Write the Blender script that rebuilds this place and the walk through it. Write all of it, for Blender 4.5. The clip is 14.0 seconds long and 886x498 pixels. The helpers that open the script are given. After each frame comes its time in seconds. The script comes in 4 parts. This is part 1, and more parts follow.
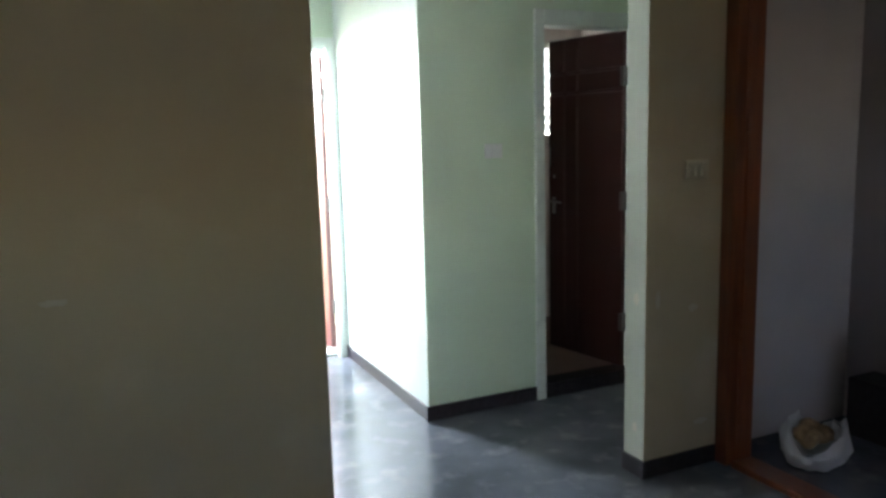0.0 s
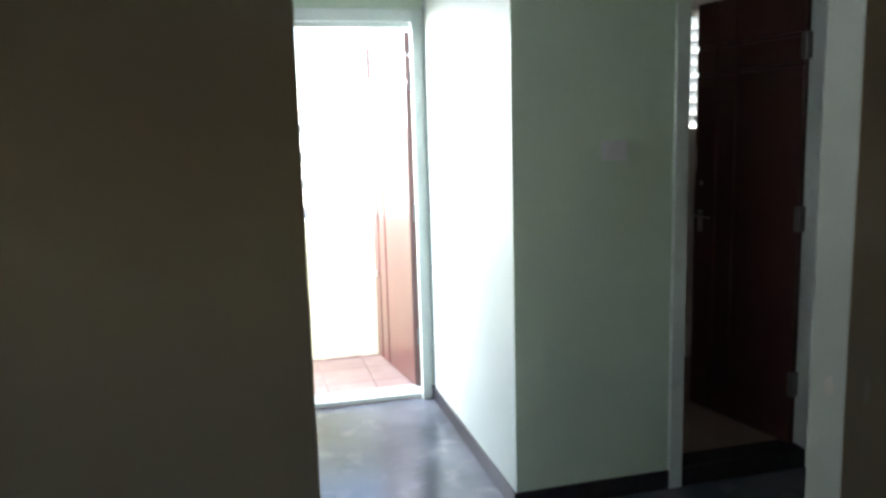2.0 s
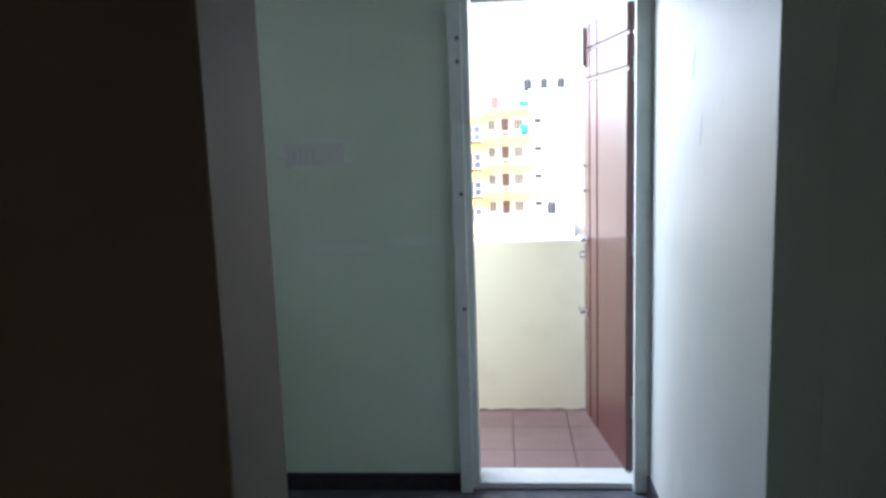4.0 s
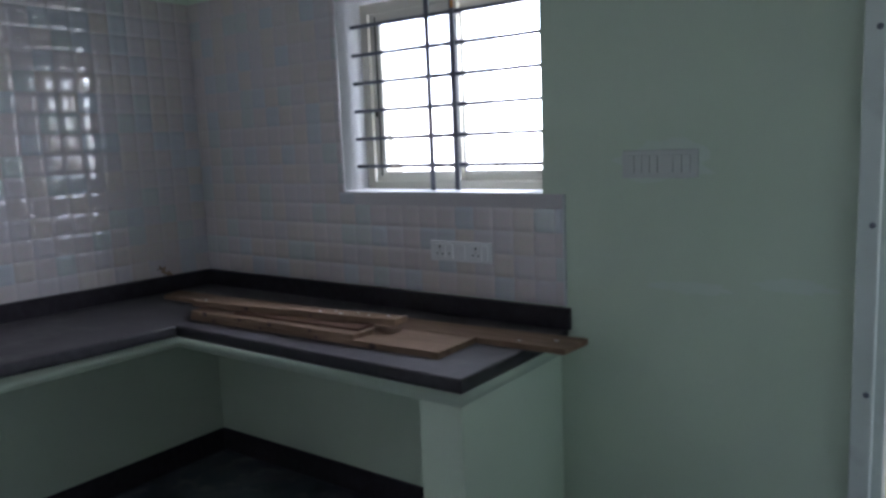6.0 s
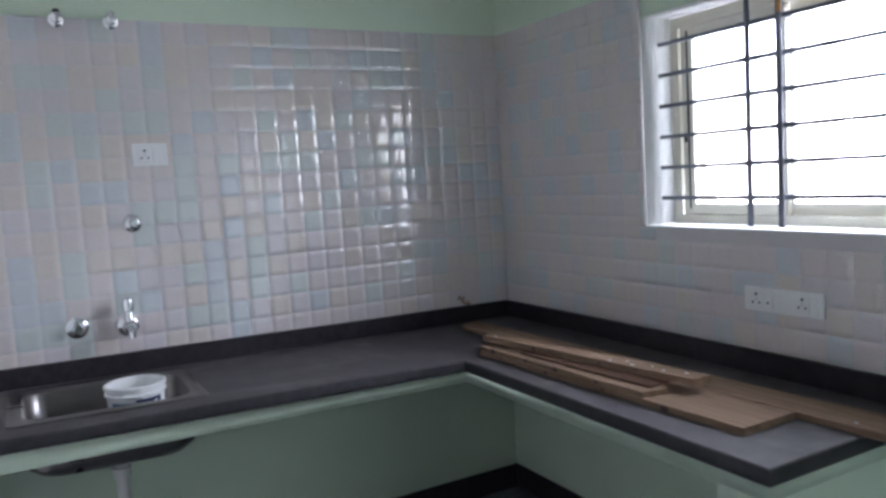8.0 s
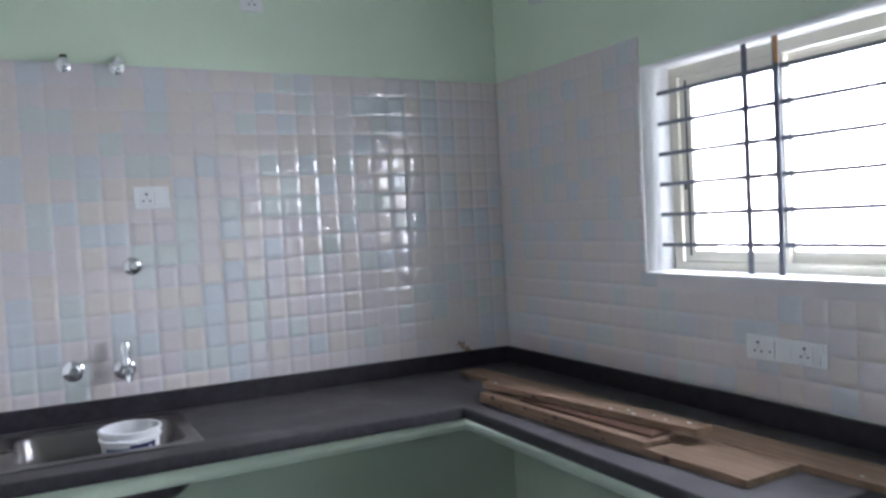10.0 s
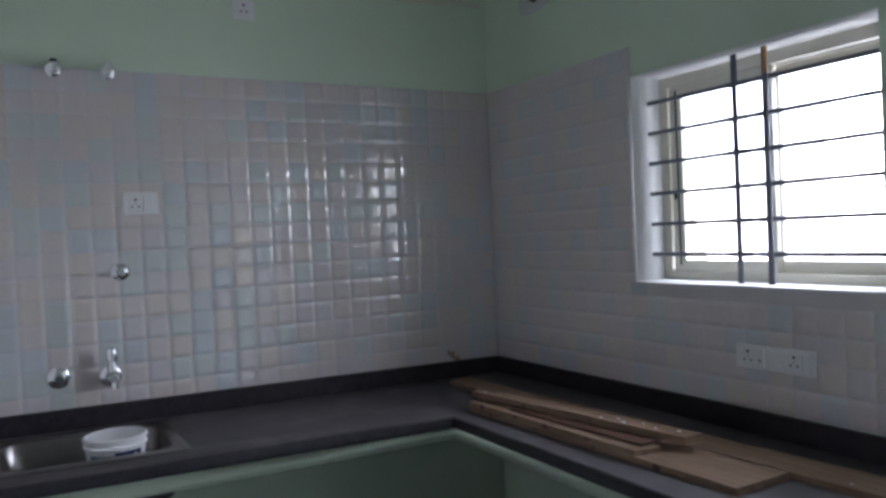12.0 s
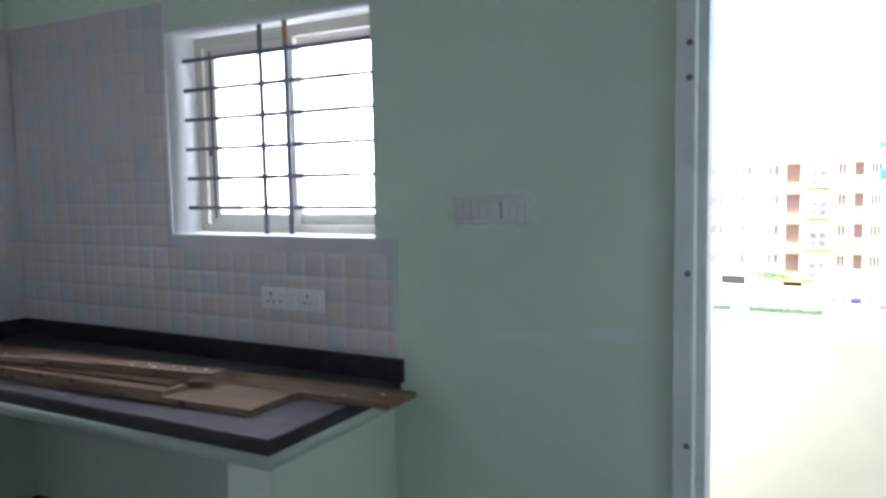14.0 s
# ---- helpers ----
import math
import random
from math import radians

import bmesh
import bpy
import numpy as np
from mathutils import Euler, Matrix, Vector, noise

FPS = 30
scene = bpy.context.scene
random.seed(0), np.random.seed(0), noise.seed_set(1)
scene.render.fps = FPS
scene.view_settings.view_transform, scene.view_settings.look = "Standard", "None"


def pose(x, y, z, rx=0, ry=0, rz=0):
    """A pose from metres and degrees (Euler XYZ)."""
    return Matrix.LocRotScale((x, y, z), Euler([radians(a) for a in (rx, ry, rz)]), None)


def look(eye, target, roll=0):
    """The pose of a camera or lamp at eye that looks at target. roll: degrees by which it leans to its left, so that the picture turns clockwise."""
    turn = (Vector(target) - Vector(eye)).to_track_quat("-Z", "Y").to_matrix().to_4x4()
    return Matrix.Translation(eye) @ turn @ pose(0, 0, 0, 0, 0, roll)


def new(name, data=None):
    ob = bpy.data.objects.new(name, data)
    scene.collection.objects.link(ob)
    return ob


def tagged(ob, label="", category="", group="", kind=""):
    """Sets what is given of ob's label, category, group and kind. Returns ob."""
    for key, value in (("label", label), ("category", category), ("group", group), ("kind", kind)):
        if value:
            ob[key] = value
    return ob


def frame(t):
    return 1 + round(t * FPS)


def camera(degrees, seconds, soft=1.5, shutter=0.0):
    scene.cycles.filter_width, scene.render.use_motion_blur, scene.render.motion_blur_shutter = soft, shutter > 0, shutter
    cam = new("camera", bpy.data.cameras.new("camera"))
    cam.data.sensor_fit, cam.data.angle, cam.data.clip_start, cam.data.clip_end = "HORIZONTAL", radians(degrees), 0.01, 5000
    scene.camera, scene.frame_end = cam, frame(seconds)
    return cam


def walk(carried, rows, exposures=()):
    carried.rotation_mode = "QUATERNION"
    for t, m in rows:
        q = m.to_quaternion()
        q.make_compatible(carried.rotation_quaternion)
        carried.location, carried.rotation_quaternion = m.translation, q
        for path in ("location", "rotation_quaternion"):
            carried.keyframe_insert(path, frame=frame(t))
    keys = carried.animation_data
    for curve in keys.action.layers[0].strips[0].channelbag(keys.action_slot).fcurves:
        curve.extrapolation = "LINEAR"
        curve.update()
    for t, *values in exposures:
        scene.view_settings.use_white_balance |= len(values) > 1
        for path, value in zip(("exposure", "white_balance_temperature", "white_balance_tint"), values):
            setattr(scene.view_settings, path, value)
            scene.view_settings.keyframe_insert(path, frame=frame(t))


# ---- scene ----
cam = camera(60.5, 14.0, soft=3.0)

EXPOSURES = [(0, 4.7, 6650, 9), (1.2, 4.5, 6600, 9.5), (2.2, 3.5, 6450, 12), (4.3, 1.72, 6050, 19), (5.5, 1.45, 6050, 19), (6.5, 2.3, 6150, 19), (7.5, 2.52, 6250, 18.5), (9.8, 2.9, 6250, 19), (10, 2.88, 6250, 19), (11, 2.05, 6350, 19), (12, 1.88, 6250, 19), (12.5, 1.98, 6250, 19), (13, 2.2, 6200, 19), (13.5, 2.42, 6100, 19), (14, 2.42, 6050, 18.5)]
PATH = [
    (0, (2.240, -5.001, 1.515), (3.066, -3.204, 1.219), -1.5),
    (0.5, (2.346, -4.827, 1.508), (3.115, -3.007, 1.200), -1.1),
    (1, (2.513, -4.570, 1.497), (3.203, -2.718, 1.190), -1.2),
    (1.5, (2.653, -4.342, 1.488), (3.275, -2.467, 1.179), -1.4),
    (2, (2.821, -4.120, 1.510), (3.305, -2.203, 1.208), -1.6),
    (2.2, (2.880, -4.030, 1.514), (3.288, -2.093, 1.217), -1.6),
    (4.3, (3.237, -3.001, 1.564), (2.937, -1.047, 1.262), -1.3),
    (4.5, (3.269, -2.904, 1.566), (2.862, -0.969, 1.262), -0.8),
    (5, (3.265, -2.679, 1.57), (2.647, -0.802, 1.26), -1.1),
    (5.5, (3.272, -2.531, 1.583), (2.43, -0.742, 1.283), -1.7),
    (6, (3.3, -2.392, 1.591), (2.114, -0.807, 1.306), -2.4),
    (6.5, (3.264, -2.29, 1.582), (1.855, -0.894, 1.323), -2.9),
    (7, (3.228, -2.185, 1.59), (1.652, -0.972, 1.373), -3.8),
    (7.5, (3.215, -2.13, 1.605), (1.514, -1.097, 1.406), -3.7),
    (7.7, (3.204, -2.134, 1.616), (1.465, -1.167, 1.419), -3.5),
    (9.8, (3.191, -2.132, 1.64), (1.447, -1.165, 1.487), -3.0),
    (10, (3.196, -2.128, 1.633), (1.449, -1.158, 1.556), -3.0),
    (10.5, (3.184, -2.152, 1.648), (1.449, -1.158, 1.705), -2.8),
    (11, (3.195, -2.119, 1.638), (1.46, -1.142, 1.826), -3.1),
    (11.5, (3.194, -2.125, 1.624), (1.458, -1.143, 1.778), -3.1),
    (12, (3.19, -2.127, 1.61), (1.455, -1.132, 1.568), -2.6),
    (12.5, (3.197, -2.109, 1.577), (1.486, -1.082, 1.445), -2.3),
    (13, (3.198, -2.143, 1.545), (1.735, -0.790, 1.380), -1.3),
    (13.4, (3.27, -2.128, 1.572), (2.008, -0.587, 1.396), -1.7),
    (13.5, (3.267, -2.147, 1.567), (2.065, -0.557, 1.401), -1.2),
    (14, (3.41, -2.164, 1.569), (2.456, -0.415, 1.397), -1.1),
]
walk(cam, [(t, look(eye, target, roll)) for t, eye, target, roll in PATH], EXPOSURES)


# ---- world, sun, exposure ----
world = bpy.data.worlds.new("world")
scene.world = world
world.use_nodes = True
wn = world.node_tree.nodes
sky = wn.new("ShaderNodeTexSky")
sky.sky_type = "NISHITA"
sky.sun_disc = False
sky.sun_elevation = radians(55)
sky.sun_rotation = radians(200)
sky.dust_density = 1.0
sky.air_density = 1.0
sky.ozone_density = 1.0
world.node_tree.links.new(sky.outputs[0], wn["Background"].inputs[0])
wn["Background"].inputs[1].default_value = 0.15
sun = new("sun", bpy.data.lights.new("sun", "SUN"))
sun.data.energy = 5.0
sun.data.angle = radians(12)
sun.data.color = (1.0, 0.96, 0.9)
sun.matrix_basis = look((0, 0, 20), (8 * math.sin(radians(20)), 10, 3))


# added area lamps outside the openings, standing in for the sky's light
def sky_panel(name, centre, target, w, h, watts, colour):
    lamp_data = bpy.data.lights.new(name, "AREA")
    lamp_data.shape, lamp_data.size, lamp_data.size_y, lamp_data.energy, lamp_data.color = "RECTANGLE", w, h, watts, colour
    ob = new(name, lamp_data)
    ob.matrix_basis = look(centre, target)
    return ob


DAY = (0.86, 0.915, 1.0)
sky_panel("sky_kitchen_window", (1.4815, 0.32, 1.78), (1.4815, -1.0, 1.25), 1.06, 0.94, 5.5, DAY)
sky_panel("sky_over_kitchen_window", (1.85, 0.80, 2.50), (1.05, -1.0, 0.6), 1.6, 1.0, 12.0, DAY)
# fill lamp added out of view over the balcony, aimed in through the door
sky_panel("sky_fill_balcony", (1.90, 1.70, 2.4), (3.5, -0.35, 1.2), 2.0, 1.8, 42, DAY)
sky_panel("sky_bath_window", (5.39, 0.50, 2.05), (5.39, -1, 0.7), 0.9, 1.1, 13, DAY)


# ---- helpers of this scene ----
def pinv(ob):
    """World matrix of ob from its own bases."""
    m = ob.matrix_basis.copy()
    if ob.parent:
        m = pinv(ob.parent) @ ob.matrix_parent_inverse @ m
    return m


def finish(name, bm, material, smooth=False):
    me = bpy.data.meshes.new(name)
    bmesh.ops.recalc_face_normals(bm, faces=bm.faces)
    bm.to_mesh(me)
    bm.free()
    for m in (material if isinstance(material, (list, tuple)) else [material]):
        me.materials.append(m)
    if smooth:
        for p in me.polygons:
            p.use_smooth = True
        me.set_sharp_from_angle(angle=radians(smooth if smooth > 1 else 40))
    return new(name, me)


def part(name, bm, material, parent, label="", smooth=False):
    ob = finish(name, bm, material, smooth)
    ob.parent = parent
    ob.matrix_parent_inverse = pinv(parent).inverted()
    return tagged(ob, label)


def thing(name, m, label, category, group=""):
    ob = new(name)
    ob.empty_display_size = 0.1
    ob.matrix_basis = m if isinstance(m, Matrix) else pose(*m)
    return tagged(ob, label, category, group)


def structure(name, bm, material, label="", smooth=False):
    return tagged(finish(name, bm, material, smooth), label, kind="structure")


def box(x0, x1, y0, y1, z0, z1, bevel=0.0, seg=2, bm=None):
    own = bmesh.new()
    m = Matrix.LocRotScale(((x0 + x1) / 2, (y0 + y1) / 2, (z0 + z1) / 2), None, (abs(x1 - x0), abs(y1 - y0), abs(z1 - z0)))
    bmesh.ops.create_cube(own, size=1, matrix=m)
    if bevel:
        bmesh.ops.bevel(own, geom=own.edges[:], offset=bevel, segments=seg, affect="EDGES", profile=0.5)
    if bm is None:
        return own
    return merged(bm, own)


def merged(bm, own):
    me = bpy.data.meshes.new("tmp")
    own.to_mesh(me)
    own.free()
    bm.from_mesh(me)
    bpy.data.meshes.remove(me)
    return bm


def rod(p, q, r0, r1=None, n=16, bm=None):
    p, q = Vector(p), Vector(q)
    own = bmesh.new()
    turn = (q - p).to_track_quat("Z", "Y").to_matrix().to_4x4()
    bmesh.ops.create_cone(own, cap_ends=True, segments=n, radius1=r0, radius2=r0 if r1 is None else r1,
                          depth=(q - p).length, matrix=Matrix.Translation((p + q) / 2) @ turn)
    return own if bm is None else merged(bm, own)


def lathe(profile, p=(0, 0, 0), way=(0, 0, 1), n=28, bm=None):
    """Turned shape: (radius, height) pairs about an axis from p along way."""
    own = bmesh.new()
    turn = Matrix.Translation(p) @ Vector(way).to_track_quat("Z", "Y").to_matrix().to_4x4()
    rings = []
    for r, h in profile:
        if r < 1e-6:
            rings.append([own.verts.new(turn @ Vector((0, 0, h)))])
        else:
            rings.append([own.verts.new(turn @ Vector((r * math.cos(a), r * math.sin(a), h))) for a in (2 * math.pi * i / n for i in range(n))])
    for a, b in zip(rings, rings[1:]):
        for i in range(n):
            j = (i + 1) % n
            if len(a) == 1 and len(b) > 1:
                own.faces.new((a[0], b[i], b[j]))
            elif len(b) == 1 and len(a) > 1:
                own.faces.new((a[i], a[j], b[0]))
            elif len(a) > 1:
                own.faces.new((a[i], a[j], b[j], b[i]))
    return own if bm is None else merged(bm, own)


def plate(loops, depth, bevel=0.0):
    """A flat plate with holes in the plane z = 0, of that depth about it."""
    cu = bpy.data.curves.new("plate", "CURVE")
    cu.dimensions, cu.fill_mode, cu.extrude = "2D", "BOTH", depth / 2 - bevel
    cu.bevel_depth, cu.bevel_resolution, cu.offset = bevel, 2, -bevel
    for loop in loops:
        sp = cu.splines.new("POLY")
        sp.points.add(len(loop) - 1)
        sp.use_cyclic_u = True
        for pt, (x, y) in zip(sp.points, loop):
            pt.co = (x, y, 0, 1)
    ob = new("plate", cu)
    dg = bpy.context.evaluated_depsgraph_get()
    me = bpy.data.meshes.new_from_object(ob.evaluated_get(dg))
    bm = bmesh.new()
    bm.from_mesh(me)
    bmesh.ops.remove_doubles(bm, verts=bm.verts[:], dist=1e-5)
    bpy.data.objects.remove(ob)
    bpy.data.curves.remove(cu)
    bpy.data.meshes.remove(me)
    return bm


def rect(x0, x1, y0, y1):
    return [(x0, y0), (x1, y0), (x1, y1), (x0, y1)]


def rounded(x0, x1, y0, y1, r, n=6):
    out = []
    for cx, cy, a0 in ((x1 - r, y1 - r, 0), (x0 + r, y1 - r, 90), (x0 + r, y0 + r, 180), (x1 - r, y0 + r, 270)):
        for i in range(n + 1):
            a = radians(a0 + 90 * i / n)
            out.append((cx + r * math.cos(a), cy + r * math.sin(a)))
    return out


def loft(rings, bm=None, cap=False):
    own = bmesh.new()
    vs = [[own.verts.new(p) for p in ring] for ring in rings]
    for a, b in zip(vs, vs[1:]):
        for i in range(len(a)):
            j = (i + 1) % len(a)
            own.faces.new((a[i], a[j], b[j], b[i]))
    if cap:
        own.faces.new(vs[-1])
    return own if bm is None else merged(bm, own)


def upright_y(bm, y0, depth):
    """Turn a plate drawn in (x, z) upright, from y0 to y0 + depth."""
    bm.transform(Matrix.Translation((0, y0 + depth / 2, 0)) @ pose(0, 0, 0, 90, 0, 0))
    return bm


def upright_x(bm, x0, depth):
    """Turn a plate drawn in (y, z) upright, from x0 to x0 + depth."""
    bm.transform(Matrix.Translation((x0 + depth / 2, 0, 0)) @ pose(0, 0, 0, 0, 0, 90) @ pose(0, 0, 0, 90, 0, 0))
    return bm


def by_normal(ob, rules):
    """Give faces a material slot by where they look: (axis vector, slot)."""
    for p in ob.data.polygons:
        for axis, slot in rules:
            if p.normal.dot(Vector(axis)) > 0.7:
                p.material_index = slot


# ---- materials ----
def mat(name, a, b=None, rough=0.6, metal=0.0, scale=2.0, fine=120.0, bump=0.1, spec=0.5, rough2=None, detail=5.0, stain=None, coat=0.0):
    """Base colours a and b mixed by cloudy noise, roughness with a spread, fine relief; stain: (colour, amount, scale)."""
    m = bpy.data.materials.new(name)
    m.use_nodes = True
    n, l = m.node_tree.nodes, m.node_tree.links
    bs = n["Principled BSDF"]
    tc = n.new("ShaderNodeTexCoord")
    big = n.new("ShaderNodeTexNoise")
    big.inputs["Scale"].default_value, big.inputs["Detail"].default_value = scale, detail
    small = n.new("ShaderNodeTexNoise")
    small.inputs["Scale"].default_value, small.inputs["Detail"].default_value = fine, 3.0
    for t in (big, small):
        l.new(tc.outputs["Object"], t.inputs["Vector"])
    mix = n.new("ShaderNodeMix")
    mix.data_type = "RGBA"
    b = b or tuple(c * 0.88 for c in a)
    mix.inputs["A"].default_value, mix.inputs["B"].default_value = (*a, 1), (*b, 1)
    ramp = n.new("ShaderNodeMapRange")
    ramp.inputs["From Min"].default_value, ramp.inputs["From Max"].default_value = 0.35, 0.65
    l.new(big.outputs["Fac"], ramp.inputs["Value"])
    l.new(ramp.outputs["Result"], mix.inputs["Factor"])
    colour = mix.outputs["Result"]
    if stain:
        sn = n.new("ShaderNodeTexNoise")
        sn.inputs["Scale"].default_value, sn.inputs["Detail"].default_value = stain[2], 8.0
        l.new(tc.outputs["Object"], sn.inputs["Vector"])
        sr = n.new("ShaderNodeMapRange")
        sr.inputs["From Min"].default_value, sr.inputs["From Max"].default_value = 0.55, 0.75
        sr.inputs["To Max"].default_value = stain[1]
        l.new(sn.outputs["Fac"], sr.inputs["Value"])
        smix = n.new("ShaderNodeMix")
        smix.data_type = "RGBA"
        smix.inputs["B"].default_value = (*stain[0], 1)
        l.new(colour, smix.inputs["A"])
        l.new(sr.outputs["Result"], smix.inputs["Factor"])
        colour = smix.outputs["Result"]
    l.new(colour, bs.inputs["Base Color"])
    rr = n.new("ShaderNodeMapRange")
    rr.inputs["To Min"].default_value, rr.inputs["To Max"].default_value = rough, rough2 if rough2 is not None else min(1, rough * 1.25)
    l.new(big.outputs["Fac"], rr.inputs["Value"])
    l.new(rr.outputs["Result"], bs.inputs["Roughness"])
    bs.inputs["Metallic"].default_value = metal
    bs.inputs["Specular IOR Level"].default_value = spec
    bs.inputs["Coat Weight"].default_value = coat
    bs.inputs["Coat Roughness"].default_value = 0.08
    if bump:
        bp = n.new("ShaderNodeBump")
        bp.inputs["Strength"].default_value, bp.inputs["Distance"].default_value = bump, 0.002
        l.new(small.outputs["Fac"], bp.inputs["Height"])
        l.new(bp.outputs["Normal"], bs.inputs["Normal"])
    return m


def wood(name, a, b, rough, along, scale=6.0, bump=0.15, spec=0.5, coat=0.6):
    """Streaked wood, with the grain along x, y or z (0, 1, 2)."""
    m = mat(name, a, b, rough=rough, scale=scale, fine=60, bump=bump, spec=spec)
    n, l = m.node_tree.nodes, m.node_tree.links
    tc = next(t for t in n if t.type == "TEX_COORD")
    mp = n.new("ShaderNodeMapping")
    sc = [9.0, 9.0, 9.0]
    sc[along] = 0.7
    mp.inputs["Scale"].default_value = sc
    l.new(tc.outputs["Object"], mp.inputs["Vector"])
    n["Principled BSDF"].inputs["Coat Weight"].default_value = coat if rough < 0.5 else 0.0
    for t in n:
        if t.type == "TEX_NOISE":
            l.new(mp.outputs["Vector"], t.inputs["Vector"])
            t.inputs["Distortion"].default_value = 0.6
    return m


def tile_mat(name, per_island):
    """Glazed pastel tile, its tint picked tile by tile."""
    m = bpy.data.materials.new(name)
    m.use_nodes = True
    n, l = m.node_tree.nodes, m.node_tree.links
    bs = n["Principled BSDF"]
    ramp = n.new("ShaderNodeValToRGB")
    ramp.color_ramp.interpolation = "CONSTANT"
    tints = [(0.0, (0.65, 0.595, 0.59)), (0.32, (0.565, 0.60, 0.63)), (0.5, (0.655, 0.60, 0.56)), (0.7, (0.575, 0.615, 0.60)), (0.82, (0.625, 0.59, 0.605))]
    els = ramp.color_ramp.elements
    els[0].position, els[0].color = 0.0, (*tints[0][1], 1)
    els[1].position, els[1].color = tints[1][0], (*tints[1][1], 1)
    for p, c in tints[2:]:
        e = els.new(p)
        e.color = (*c, 1)
    if per_island:
        src = n.new("ShaderNodeNewGeometry").outputs["Random Per Island"]
    else:
        src = n.new("ShaderNodeObjectInfo").outputs["Random"]
    l.new(src, ramp.inputs["Fac"])
    tc = n.new("ShaderNodeTexCoord")
    no = n.new("ShaderNodeTexNoise")
    no.inputs["Scale"].default_value = 40
    l.new(tc.outputs["Object"], no.inputs["Vector"])
    mix = n.new("ShaderNodeMix")
    mix.data_type = "RGBA"
    mix.blend_type = "MULTIPLY"
    mix.inputs["Factor"].default_value = 0.12
    l.new(ramp.outputs["Color"], mix.inputs["A"])
    l.new(no.outputs["Color"], mix.inputs["B"])
    l.new(mix.outputs["Result"], bs.inputs["Base Color"])
    bs.inputs["Roughness"].default_value = 0.04
    bs.inputs["Specular IOR Level"].default_value = 1.0
    return m


GREEN = mat("mint_paint", (0.585, 0.695, 0.55), (0.545, 0.655, 0.515), rough=0.5, rough2=0.62, scale=1.3, fine=90, bump=0.08, stain=((0.53, 0.61, 0.54), 0.25, 3.0))
CREAM = mat("cream_paint", (0.52, 0.45, 0.32), (0.475, 0.41, 0.29), rough=0.5, rough2=0.65, scale=1.2, fine=90, bump=0.08, stain=((0.72, 0.68, 0.6), 0.3, 2.2))
WHITE = mat("white_paint", (0.86, 0.87, 0.85), (0.82, 0.83, 0.81), rough=0.5, scale=3, fine=80, bump=0.1)
PASSAGE = mat("pale_mint_paint", (0.68, 0.75, 0.71), (0.63, 0.70, 0.66), rough=0.42, rough2=0.55, scale=1.4, fine=90, bump=0.08, stain=((0.5, 0.58, 0.52), 0.3, 3.5))
CEIL = mat("ceiling_white", (0.80, 0.82, 0.81), (0.76, 0.78, 0.775), rough=0.8, scale=1.0, fine=60, bump=0.1)
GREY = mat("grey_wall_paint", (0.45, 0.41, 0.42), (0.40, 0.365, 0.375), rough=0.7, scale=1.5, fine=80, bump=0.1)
FLOOR = mat("polished_granite_floor", (0.072, 0.079, 0.092), (0.125, 0.135, 0.155), spec=0.32, rough=0.12, rough2=0.32, scale=3.0, fine=160, bump=0.01, detail=11, stain=((0.25, 0.26, 0.285), 0.55, 7.0))
SKIRT = mat("black_granite", (0.022, 0.018, 0.024), (0.034, 0.030, 0.038), rough=0.3, rough2=0.42, spec=0.3, scale=30, fine=260, bump=0.02)
COUNTER = mat("dark_granite_worktop", (0.062, 0.057, 0.061), (0.086, 0.079, 0.084), rough=0.52, rough2=0.66, spec=0.22, scale=8, fine=300, bump=0.03, detail=10, stain=((0.165, 0.152, 0.15), 0.45, 7.0))
EDGE = mat("polished_granite_edge", (0.026, 0.025, 0.029), (0.038, 0.036, 0.041), rough=0.25, rough2=0.4, spec=0.35, scale=30, fine=260, bump=0.02)
FRAME = mat("frame_paint", (0.64, 0.70, 0.66), (0.58, 0.64, 0.60), rough=0.45, scale=4, fine=70, bump=0.15, stain=((0.42, 0.45, 0.45), 0.4, 14.0))
ALU = mat("cream_aluminium", (0.62, 0.60, 0.50), (0.57, 0.55, 0.46), rough=0.4, scale=3, fine=200, bump=0.02)
BAR = mat("grille_steel", (0.16, 0.17, 0.20), (0.12, 0.13, 0.16), rough=0.45, metal=0.3, scale=12, fine=150, bump=0.05)
CHROME = mat("chrome", (0.75, 0.76, 0.78), (0.68, 0.69, 0.71), rough=0.12, rough2=0.2, metal=1.0, scale=20, fine=200, bump=0.0)
STEEL = mat("stainless_steel", (0.25, 0.235, 0.23), (0.21, 0.20, 0.195), rough=0.24, rough2=0.34, metal=1.0, scale=5, fine=260, bump=0.01)
PLASTIC = mat("white_plastic", (0.72, 0.73, 0.73), (0.68, 0.69, 0.69), rough=0.35, scale=5, fine=150, bump=0.0)
GREYPLASTIC = mat("grey_plastic", (0.58, 0.62, 0.58), (0.54, 0.58, 0.545), rough=0.4, scale=5, fine=150, bump=0.0)
DARK = mat("dark_socket", (0.012, 0.012, 0.012), (0.02, 0.02, 0.02), rough=0.6, bump=0.0)
LEAF = wood("maroon_door_laminate", (0.072, 0.025, 0.022), (0.081, 0.029, 0.026), 0.26, 2, scale=3.0, bump=0.04)
LEAFOUT = wood("reddish_door_laminate", (0.105, 0.031, 0.027), (0.118, 0.037, 0.032), 0.36, 2, scale=3.0, bump=0.04, coat=0.4)
TEAK = wood("varnished_teak", (0.125, 0.028, 0.008), (0.175, 0.045, 0.012), 0.3, 2, scale=5.0)
PINE = wood("sawn_pine", (0.25, 0.168, 0.113), (0.18, 0.118, 0.078), 0.75, 0, scale=4.0, bump=0.4, spec=0.25)
